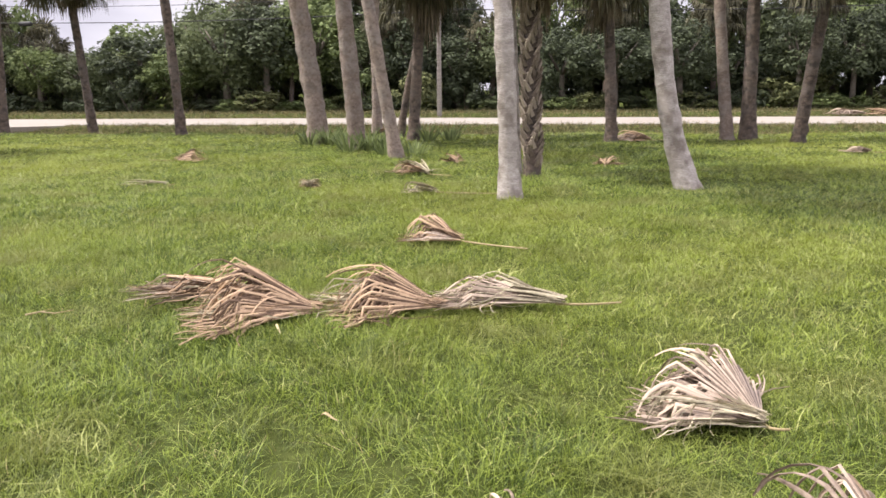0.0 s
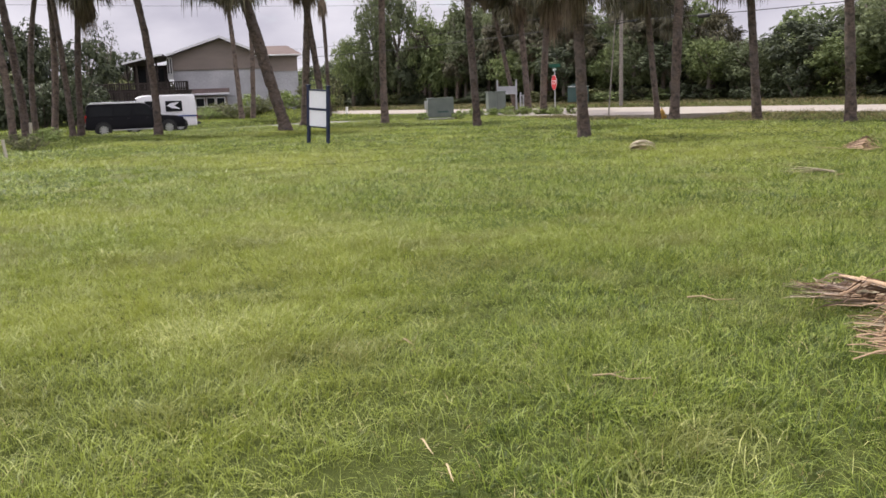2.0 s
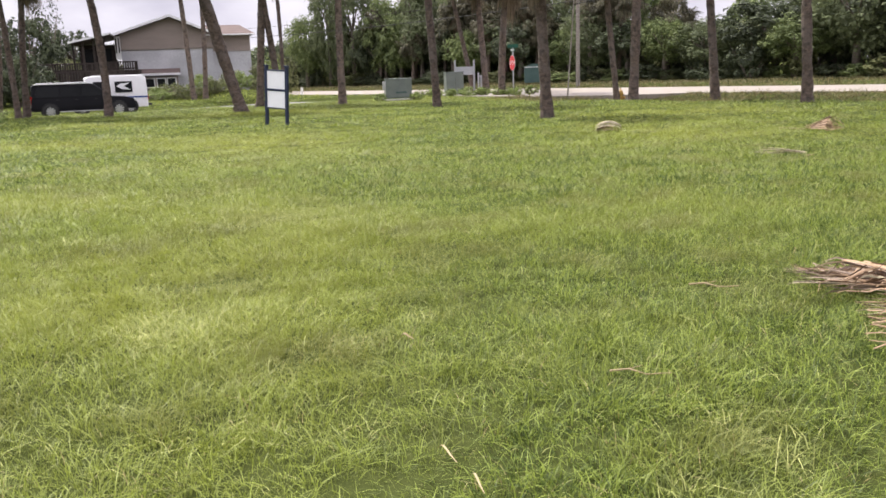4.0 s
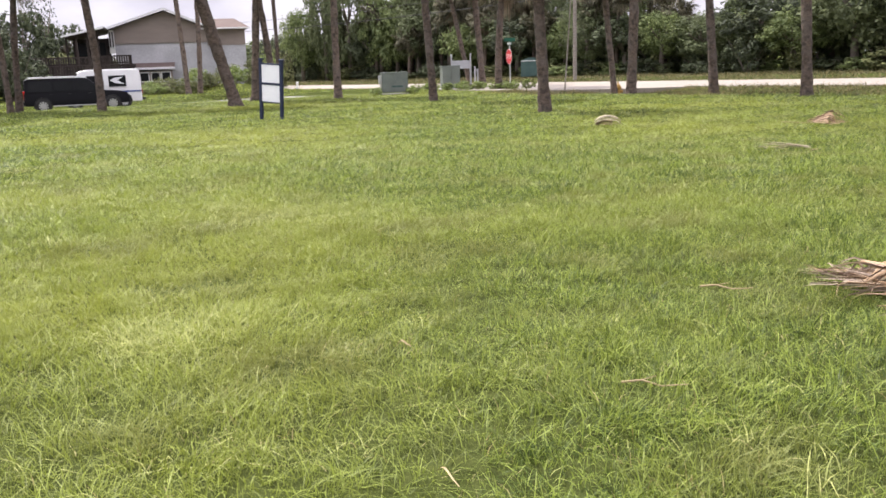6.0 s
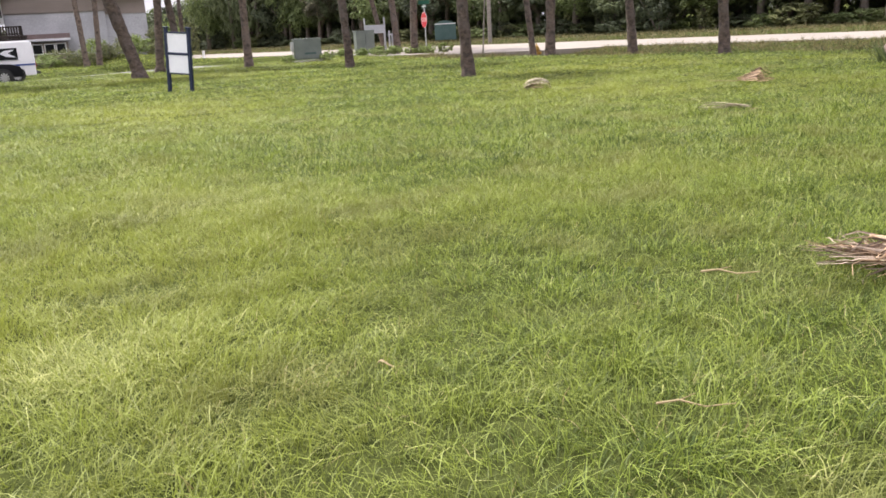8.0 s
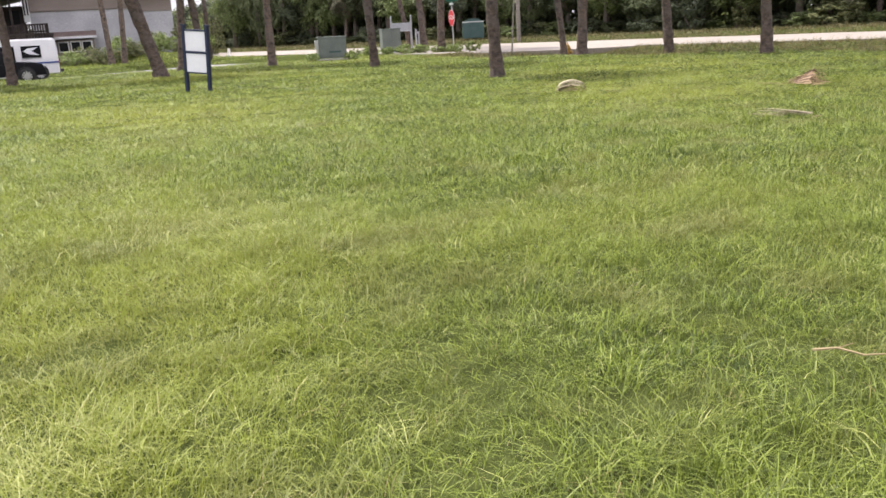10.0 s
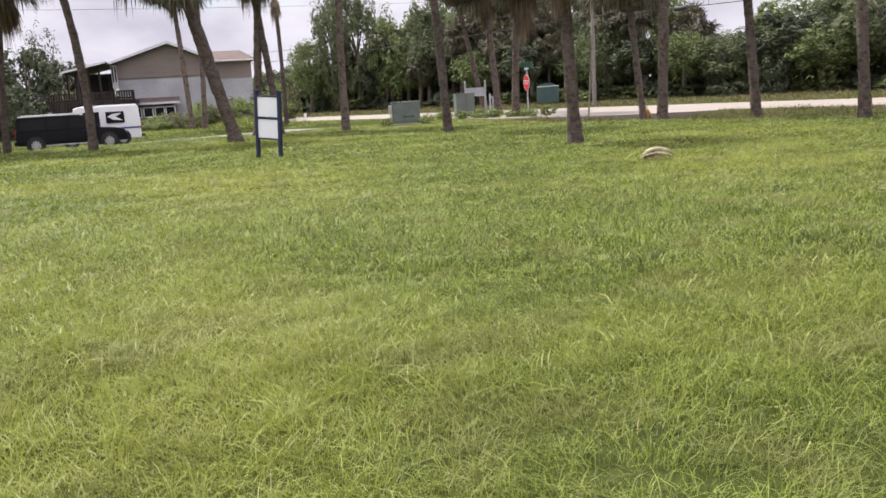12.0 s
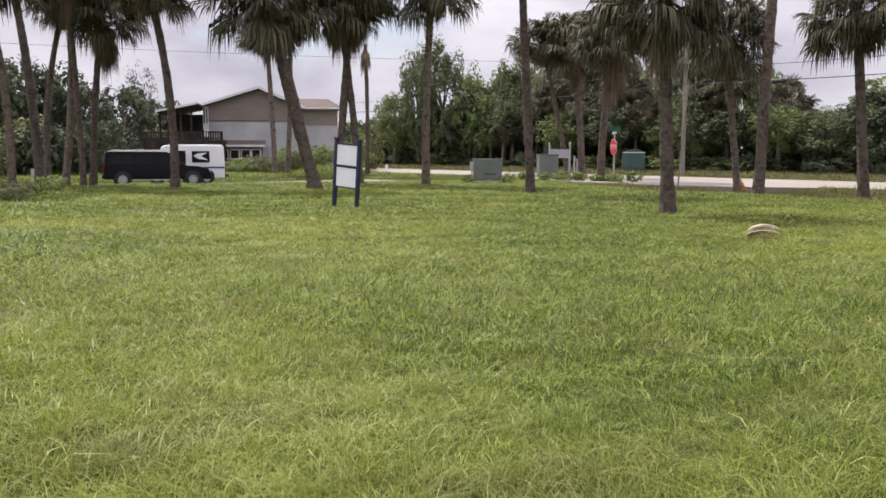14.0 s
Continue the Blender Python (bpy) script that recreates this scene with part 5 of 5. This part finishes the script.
fallen_frond(4, 1.00, 4.80, az(1.00, 4.80, 0.25, 5.04), [(-0.04, 0.0, 5, 60, 0.78, 0.08, 16, 2, 0.007)], "bleached folded palm frond lying in grass", 0.4, stalk_az=192, fans=[(0, 0, 0, 56, 0.80, 12, 24, 1), (0.05, 0.02, 6, 44, 0.78, 17, 16, 1), (0.0, 0.0, 0, 30, 0.70, 22, 12, 2)])
fallen_frond(5, 0.42, 7.26, az(0.44, 7.23, -0.12, 7.68), [(0, 0, 10, 24, 0.55, 0.10, 22, False, 0.009)], "dry palm frond with a long bare stalk on grass", 0.75, stalk_az=178, fans=[(0, 0, 0, 40, 0.68, 36, 34, 0), (0, 0, 8, 22, 0.60, 16, 34, 1)])
fallen_frond(6, 1.64, 2.98, 127, [(0, 0, 34, 70, 0.50, 0.08, 34, 2, 0.0055), (0.1, 0.05, 10, 50, 0.44, 0.15, 30, True, 0.006)], "bleached curled palm frond fan lying in grass", 0.12, fans=[(0, 0, 0, 72, 0.60, 43, 54, 1), (0.02, 0, 16, 44, 0.56, 22, 46, 1), (0.02, 0.02, -6, 30, 0.52, 34, 40, 2)])
fallen_frond(7, 1.56, 1.60, 114, [(0, 0, -16, 14, 0.5, 0.22, 14, False, 0.008)], "pale curled palm frond in the grass", 0.3, fans=[(0, 0, 0, 50, 0.62, 36, 40, 1)])
fallen_frond(8, 0.60, 1.74, 105, [(0, 0, 0, 16, 0.40, 0.12, 30, True, 0.006)], "small pale curled palm frond in the grass", 0.2, fans=[(0, 0, 0, 40, 0.44, 26, 28, 1)])
heap = fallen_frond(9, -8.90, 15.52, 30, [(-0.26, 0, 0, 24, 0.50, 0.07, 60, False, 0.006)], "cream and dark striped frond heap far out on the lawn", 0.0)
part("arched_leaf", arched_leaf("arched_leaf", 91, 9, 0.50, 0.235, 0.40, M_GREYFROND), None, heap, "cream ribs of a folded fan leaf bowed to the ground")
part("arched_leaf", arched_leaf("arched_leaf", 92, 14, 0.46, 0.20, 0.40, M_DEADFAN), None, heap, "brown inner folds of the fan leaf", at=pose(0.02, 0, 0, 0, 0, 14))
fallen_frond(10, -5.42, 16.90, 12, [(0, 0, 20, 30, 0.66, 0.12, 34, False, 0.005), (0.12, 0, 30, 14, 0.62, 0.24, 26, False, 0.005)], "tawny dry frond lying on the lawn with its stalk", 0.5, stalk_az=176, fans=[(0, 0, 8, 16, 0.66, 20, 30, 0), (0.06, 0.03, 22, 9, 0.64, 33, 20, 0)])
fallen_frond(11, -4.0, 12.32, 176, [(0, 0, 0, 16, 0.75, 0.04, 16, 2, 0.006)], "flattened pale frond in grass", 0.12)
fallen_frond(12, -0.1, 13.7, 130, [(0, 0, 0, 46, 0.75, 0.22, 45, 2, 0.013), (0.1, 0, 60, 30, 0.6, 0.15, 40, False, 0.012)], "grey-green dead frond tangle below the palms", 0.6)
fallen_frond(13, 0.1, 11.0, 165, [(0, 0, 0, 26, 0.50, 0.10, 40, 2, 0.012)], "pale broken frond on the lawn", 0.9, stalk_az=172)
fallen_frond(14, 0.38, 15.9, 100, [(0, 0, 0, 40, 0.42, 0.22, 50, False, 0.014)], "brown dead frond clump beneath the palms", 0.3)
fallen_frond(15, 3.1, 15.1, 80, [(0, 0, 0, 40, 0.42, 0.18, 70, False, 0.013)], "brown dead frond clump in shade", 0.3)
fallen_frond(16, 9.2, 17.8, 170, [(0, 0, 0, 28, 0.6, 0.10, 30, True, 0.016)], "pale dry frond in the grass", 0.7)
fallen_frond(17, 5.6, 22.6, 175, [(0, 0, 0, 40, 1.0, 0.28, 40, False, 0.024), (0.3, 0, 30, 24, 0.9, 0.2, 40, True, 0.022)], "tawny frond litter beside a palm", 0.9)
fallen_frond(18, -1.78, 11.95, 90, [(0, 0, 0, 110, 0.20, 0.12, 178, False, 0.005), (0, 0, 180, 70, 0.18, 0.14, 178, 2, 0.005)], "reddish-brown dry tuft standing in grass")
fallen_frond(19, -2.2, 27.6, 20, [(0, 0, 0, 40, 0.8, 0.34, 60, False, 0.024)], "brown dead fronds heaped at a palm's foot", 0.4)
fallen_frond(20, 21.6, 41.0, 170, [(0, 0, 0, 60, 1.6, 0.22, 40, False, 0.04), (1.5, 0.2, 10, 50, 1.8, 0.2, 40, True, 0.036)], "heap of tawny frond litter at the road's far edge", 0.6)


def strap_clump(k, x, y, n, ln, label):
    """A clump of green strap leaves that bow outwards."""
    rng2 = np.random.default_rng(k)
    V, Q = [], []
    for j in range(n):
        a, s0 = rng2.uniform(0, 6.28), rng2.uniform(0, 0.3)
        L, out, w = ln * rng2.uniform(0.6, 1.1), rng2.uniform(0.3, 0.9), 0.02
        bx, by = s0 * math.cos(a), s0 * math.sin(a)
        i = len(V)
        for s in np.linspace(0, 1, 5):
            r = out * L * s
            z = L * (s - 0.55 * out * s * s)
            ww = w * (1 - s ** 2 * 0.95)
            V += [(bx + r * math.cos(a) - ww * math.sin(a), by + r * math.sin(a) + ww * math.cos(a), z), (bx + r * math.cos(a) + ww * math.sin(a), by + r * math.sin(a) - ww * math.cos(a), z)]
        Q += [(i + 2 * q, i + 2 * q + 1, i + 2 * q + 3, i + 2 * q + 2) for q in range(4)]
    c = tagged(new("strap_leaf_plant", sheet_mesh("strap_leaf_plant", np.array(V), np.array(Q), np.zeros((0, 3), int), M_LEAFLT)), label, "plant", "plants at the palms' feet")
    c.matrix_basis = pose(x, y, float(land(x, y)))


for k, (x, y, n, ln) in enumerate(((-3.0, 22.1, 70, 0.75), (-3.5, 21.9, 60, 0.65), (-2.3, 20.6, 70, 0.7), (-1.7, 19.7, 80, 0.75), (-1.2, 19.4, 60, 0.6), (-2.1, 19.4, 60, 0.6), (-0.4, 23.0, 50, 0.7), (0.2, 23.4, 50, 0.7), (-1.15, 18.3, 50, 0.55), (-0.55, 18.2, 40, 0.5))):
    strap_clump(300 + k, x, y, n, ln, "green strap-leaved plant at the foot of a palm")


def weed(k, x, y, w, h, label="leafy green weeds growing round the cabinets", group="weeds by the junction"):
    shrub(400 + k, x, y, w, h, label, group, "weed_clump", WEED_TUFTS if k < 30 else BRUSH_TUFTS)


for k in range(14):
    s = k / 13
    weed(k, -31.4 + 6.2 * s + rng.uniform(-0.3, 0.3), 35.3 + 0.6 * s + rng.uniform(-0.4, 0.4), rng.uniform(0.7, 1.2), rng.uniform(0.35, 0.6))
weed(20, -29.9, 30.3, 0.9, 0.45)
weed(21, -28.5, 31.4, 0.9, 0.45)
for k, (x, y, w, h) in enumerate(((-31.6, 12.4, 1.3, 0.6), (-30.8, 11.3, 1.4, 0.5), (-27.6, 10.4, 1.2, 0.45), (-33.4, 13.4, 1.2, 0.6))):
    weed(30 + k, x, y, w, h, "rough green tussock at the edge of the lot", "tussocks at the lot's edge")


def marker_post(x, y, rx, ry, turn, width, tall, material_, label):
    post = thing("marker_post", pose(x, y, float(land(x, y)), rx, ry, turn), label, "post")
    part("shaft", box(bmesh.new(), 0, 0, tall / 2 - 0.03, width, width * 0.9, tall + 0.06, 0.01), material_, post)
    part("cap", box(bmesh.new(), 0, 0, tall, width * 1.1, width, 0.02, 0.005), material_, post)


marker_post(-24.2, 8.5, 3, -6, 0, 0.075, 0.50, M_POST, "short weathered marker post leaning in the lawn")
marker_post(-34.3, 13.0, 0, 5, 20, 0.09, 0.75, M_POST, "short weathered marker post beside a leaning palm")
marker_post(-49.0, 41.5, 0, 4, 30, 0.15, 0.57, M_WHITE, "short white marker post on the far bank")


# ---- twigs and dry leaves in the grass ----
def twig(x0, y0, x1, y1, r, z=0.10):
    """A slightly crooked dry stick with a side shoot."""
    t = thing("fallen_twig", pose(x0, y0, float(land(x0, y0)) + z), "thin pale dry stick lying on the grass", "twig", "twigs in the grass")
    e = Vector((x1 - x0, y1 - y0, 0.0))
    n = Vector((-e.y, e.x, 0.0))
    pts = [e * s + n * k + Vector((0, 0, h)) for s, k, h in ((0, 0, 0), (0.3, 0.05, 0.012), (0.62, -0.03, 0.004), (1, 0.04, 0.015))]
    bm = bmesh.new()
    for k, (a, c) in enumerate(zip(pts, pts[1:])):
        rod(bm, a, c, r * (1 - 0.2 * k), r * (0.8 - 0.2 * k), 6)
    part("stick", bm, M_STALK, t)
    part("side_shoot", rod(bmesh.new(), pts[1], pts[1] + e * 0.2 + n * 0.25, r * 0.5, r * 0.25, 5), M_STALK, t)


def dry_leaf(x0, y0, x1, y1, w, z=0.085):
    """A narrow curled dead leaf blade."""
    d = thing("dry_leaf", pose(x0, y0, float(land(x0, y0)) + z), "curled pale straw-coloured dead leaf in the grass", "leaf", "dead leaves in the grass")
    e = np.array([x1 - x0, y1 - y0, 0.0])
    n = np.array([-e[1], e[0], 0.0]) / (np.linalg.norm(e) + 1e-9)
    V, Q = [], []
    for k in range(7):
        s = k / 6
        mid = e * s + np.array([0, 0, 0.025 * math.sin(math.pi * s) + 0.008 * math.sin(7 * s)])
        half = w * (0.25 + 0.75 * math.sin(math.pi * min(0.97, s + 0.06))) * 0.5
        V += [mid - n * half + np.array([0, 0, half * 0.7]), mid, mid + n * half + np.array([0, 0, half * 0.9])]
    for k in range(6):
        g = 3 * k
        Q += [(g, g + 1, g + 4, g + 3), (g + 1, g + 2, g + 5, g + 4)]
    part("blade", sheet_mesh("blade", np.array(V), np.array(Q), np.zeros((0, 3), int), M_STALK), None, d)


twig(-2.22, 4.55, -1.95, 4.60, 0.006)
twig(-1.90, 3.06, -1.66, 3.14, 0.005, 0.05)
for row in ((-2.04, 2.10, -1.91, 2.05, 0.008), (-1.82, 2.01, -1.71, 1.94, 0.008), (-0.18, 2.88, -0.10, 2.86, 0.02), (-2.95, 2.88, -2.88, 2.91, 0.016), (-0.62, 4.12, -0.56, 3.98, 0.014), (-0.35, 4.15, -0.17, 4.18, 0.010)):
    dry_leaf(*row)

# ---- frond stubs on the booted palm ----
def stub_mesh():
    bm = bmesh.new()
    vs = [bm.verts.new(p) for p in ((-0.040, 0, 0), (0.040, 0, 0), (0.020, 0.055, 0.20), (-0.020, 0.055, 0.20), (-0.032, 0.024, 0), (0.032, 0.024, 0), (0.014, 0.078, 0.19), (-0.014, 0.078, 0.19))]
    for f in ((0, 1, 2, 3), (7, 6, 5, 4), (0, 4, 5, 1), (1, 5, 6, 2), (2, 6, 7, 3), (3, 7, 4, 0)):
        bm.faces.new([vs[i] for i in f])
    bmesh.ops.recalc_face_normals(bm, faces=bm.faces)
    return finish("frond_stub", bm, M_BOOT)


STUB = stub_mesh()
btrunk = [c for c in booted.children if c.name.startswith("trunk")][0]
for k in range(240):
    z = 0.10 + k * 0.0150
    s = z / 4.2
    a = k * 137.5
    ox = -0.07 * 4 * s * (1 - s)
    lean = (1 if k % 2 else -1) * 24
    part("frond_stub", STUB, None, btrunk, at=Matrix.Translation((ox, 0, z)) @ Matrix.Rotation(radians(a), 4, "Z") @ Matrix.Translation((0, 0.105, 0)) @ Matrix.Rotation(radians(lean), 4, "Y"))


# ---- grass ----
LINE = np.array([(0.4, -0.3), (0.0, 0.0), (-0.5, 0.3), (-1.4, 1.1), (-2.2, 2.2), (-3.0, 2.9)])


BARE = ((-3.23, 2.54), (-1.87, 3.10), (-2.63, 4.02), (-2.55, 4.72), (-5.91, 3.81), (-4.75, 4.85), (0.1, 2.6), (-6.45, 5.39), (-5.22, 5.13), (-3.2, 1.5), (-2.65, 4.95))


pocket_rng = random.Random(41)
POCKETS = [(px, py, 0.14) for px, py in BARE]
while len(POCKETS) < 190:
    a, r = radians(pocket_rng.uniform(60, 168)), pocket_rng.uniform(1.5, 10.5)
    POCKETS.append((0.2 + r * math.cos(a), -0.3 + r * math.sin(a), pocket_rng.uniform(0.05, 0.115)))


def swell(x, y, size, seed):
    """Smooth uneven field between about -1 and 1 whose humps are of the given size in metres."""
    g = np.random.default_rng(seed)
    out = 0.0
    for _ in range(7):
        a, k, ph = g.uniform(0, np.pi), 2 * np.pi / (size * g.uniform(1.3, 3.0)), g.uniform(0, 6.28)
        out = out + np.sin(k * (x * np.cos(a) + y * np.sin(a)) + ph)
    return np.clip(out / 3.2, -1, 1)


def blades(name, seed, count, dmin, dmax, h0, h1, width, segs, mat, label, tuft=0.05, per=9, lean=0.72, around=None, swale=False, clump=0.16, over=False, floor=0.38, arc=(57, 171)):
    """Grass blades in tufts, between two distances from the walk's line, over the stretch of lawn that lies before it."""
    g = np.random.default_rng(seed)
    n = count // per
    ang = np.radians(g.uniform(*arc, n * (24 if swale or over else 6)))
    rad = np.sqrt(g.uniform(max(dmin - 1.6, 0) ** 2, (dmax + 6.0) ** 2, n * (24 if swale or over else 6)))
    c = np.stack([0.6 + rad * np.cos(ang), -0.8 + rad * np.sin(ang)], -1)
    if around:
        pick = np.array(around)[g.integers(0, len(around), len(c))]
        c = pick[:, :2] + g.normal(0, 1, (len(c), 2)) * pick[:, 2:3]
    dist = np.min(np.linalg.norm(c[:, None] - LINE[None], axis=2), axis=1)
    dist = dist + g.normal(0, 0.09 * dmin + 0.01, len(dist)) * (dmin > 0)
    far = dist + g.normal(0, 0.09 * dmax, len(dist))
    ok = (dist >= dmin) & (far < dmax)
    if dmin < 8:
        stay = g.random(len(c)) < 0.34
        for px, py, pr in POCKETS:
            ok &= ((c[:, 0] - px) ** 2 + 1.8 * (c[:, 1] - py) ** 2 > pr * pr) | stay
    x, y = c[:, 0], c[:, 1]
    u = road_near(x) - y
    if swale:
        ok &= (u > 0.3) & (u < 7.0 + 0.8 * np.sin(x * 0.9)) & (x > -24)
    if name == "grass":
        ok &= (u < 0.3) | (u > 6.4 + 0.8 * np.sin(x * 0.9)) | (x < -24) | (g.random(len(c)) < 0.22)
    ok &= ((u < -8.2) & (u > -17)) if over else (u > 0.25)
    ok &= (np.abs(street_off(x, y)) > 3.1) | (u < 0)
    ok &= u > 3.8 * np.clip(1 - ((x + 24.5) / 8.5) ** 2, 0, 1) ** 0.7 - 100 * (u < 0) - 0.15
    thin = 0.62 + 0.55 * swell(x, y, clump, 11) + 0.25 * swell(x, y, 1.1, 12)
    ok &= g.random(len(c)) < np.clip(thin, floor, 1)
    for px, py, *_ in PALMS:
        ok &= (x - px) ** 2 + (y - py) ** 2 > 0.05
    c = c[ok][:n]
    c = np.repeat(c, per, axis=0) + g.normal(0, tuft, (len(c) * per, 2))
    m = len(c)
    big = 0.5 + 0.5 * np.sin(c[:, 0] * 1.3 + 1.1 * np.sin(c[:, 1] * 0.9)) * np.sin(c[:, 1] * 1.1 + 0.7 * np.sin(c[:, 0] * 1.7))
    h = g.uniform(h0, h1, m) * (0.74 + 0.42 * big + 0.30 * swell(c[:, 0], c[:, 1], 1.5 * clump, 13))
    az0 = 3.4 * swell(c[:, 0], c[:, 1], 3 * clump, 14) + 0.4 + g.normal(0, 1.5, m)
    ln = np.abs(g.normal(lean, 0.5, m))
    side = g.normal(0, 0.55, m)
    dx, dy = np.cos(az0), np.sin(az0)
    face = az0 + np.pi / 2 + g.normal(0, 0.6, m)
    wx, wy = np.cos(face), np.sin(face)
    w = width * g.uniform(0.6, 1.35, m)
    z0 = land(c[:, 0], c[:, 1]) - 0.01
    rows = []
    for s in np.linspace(0, 1, segs + 1):
        r = h * ln * s ** 1.8
        z = z0 + h * s * (1 - 0.50 * np.minimum(ln, 1.2) * s)
        k = w * (1 - 0.55 * s) * 0.5
        px, py = c[:, 0] + dx * r - dy * side * h * s * s, c[:, 1] + dy * r + dx * side * h * s * s
        if s < 1:
            rows += [np.stack([px - wx * k, py - wy * k, z], -1), np.stack([px + wx * k, py + wy * k, z], -1)]
        else:
            rows.append(np.stack([px, py, z], -1))
    per_v = 2 * segs + 1
    V = np.stack(rows, 1).reshape(-1, 3)
    b = np.arange(m) * per_v
    Q = np.concatenate([np.stack([b + 2 * q, b + 2 * q + 1, b + 2 * q + 3, b + 2 * q + 2], -1) for q in range(segs - 1)]) if segs > 1 else np.zeros((0, 4), int)
    T = np.stack([b + per_v - 3, b + per_v - 2, b + per_v - 1], -1)
    tagged(new(name, sheet_mesh(name, V, Q, T, mat)), label, "grass", kind="stuff")


FINE = "long fine green grass blades of the unmown lawn"
blades("grass", 1, 200000, 0.0, 5.2, 0.06, 0.155, 0.0042, 3, M_GRASS, FINE, 0.06, 5, 0.85)
THATCH = "low dense green thatch beneath the longer grass"
blades("grass", 21, 190000, 0.0, 5.4, 0.035, 0.075, 0.0060, 1, M_GRASS, THATCH, 0.045, 10, 0.35, floor=0.55)
blades("grass", 22, 140000, 5.2, 9.2, 0.04, 0.09, 0.0100, 1, M_GRASS, THATCH, 0.06, 12, 0.6, floor=0.8)
blades("grass", 7, 120000, 5.2, 9.2, 0.07, 0.17, 0.0082, 2, M_GRASS, FINE, 0.05, 6, 1.0, clump=0.14, floor=0.5)
blades("grass", 2, 190000, 8.8, 17.0, 0.08, 0.17, 0.0140, 1, M_GRASS, FINE, 0.09, lean=1.15, clump=0.3, floor=0.9)
blades("grass", 3, 230000, 16.5, 50.0, 0.09, 0.15, 0.024, 1, M_GRASS, "green grass of the far lawn and verges", 0.16, lean=1.1, clump=0.5, floor=0.85)
blades("swale_grass", 8, 62000, 17.0, 46.0, 0.12, 0.26, 0.026, 1, M_ROUGH, "rougher olive grass in the roadside swale", 0.12, 9, 0.6, None, True)
blades("grass", 5, 40000, 46.0, 75.0, 0.10, 0.20, 0.05, 1, M_GRASS, "green grass beyond the street", 0.2)
blades("verge_weeds", 9, 56000, 34.0, 90.0, 0.12, 0.30, 0.034, 1, M_ROUGH, "olive and straw-coloured weeds along the far road edge", 0.15, 9, 0.6, over=True)
blades("dry_grass", 14, 24000, 0.0, 11.0, 0.06, 0.14, 0.0048, 2, M_SEED, "pale sun-bleached grass wisps among the green", 0.045, 6, 1.2, clump=0.35, floor=0.10)
blades("dry_grass", 15, 15000, 3.6, 11.0, 0.07, 0.15, 0.0085, 2, M_SEED, "pale curled grass blades over the green", 0.05, 4, 1.1, clump=0.3, floor=0.15)
blades("dry_grass", 4, 11000, 0.0, 9.0, 0.05, 0.12, 0.0036, 2, M_STRAW, "dry straw-coloured grass stems among the green", 0.07, 5, 1.0)
blades("dry_grass", 6, 7500, 0.0, 14.0, 0.08, 0.15, 0.0042, 2, M_SEED, "pale dry seeding grass in loose patches", 0.06, 5, 1.1, ((-6.75, 5.0, 0.40), (-6.3, 5.5, 0.40), (-8.6, 6.0, 0.5), (-4.2, 2.5, 0.2), (-9.5, 9.0, 0.6), (-12.0, 8.0, 0.7)))
blades("grass", 31, 45000, 0.0, 12.0, 0.08, 0.18, 0.022, 1, M_GRASS, "green grass on the rest of the vacant lot", 0.08, 9, arc=(171, 417))
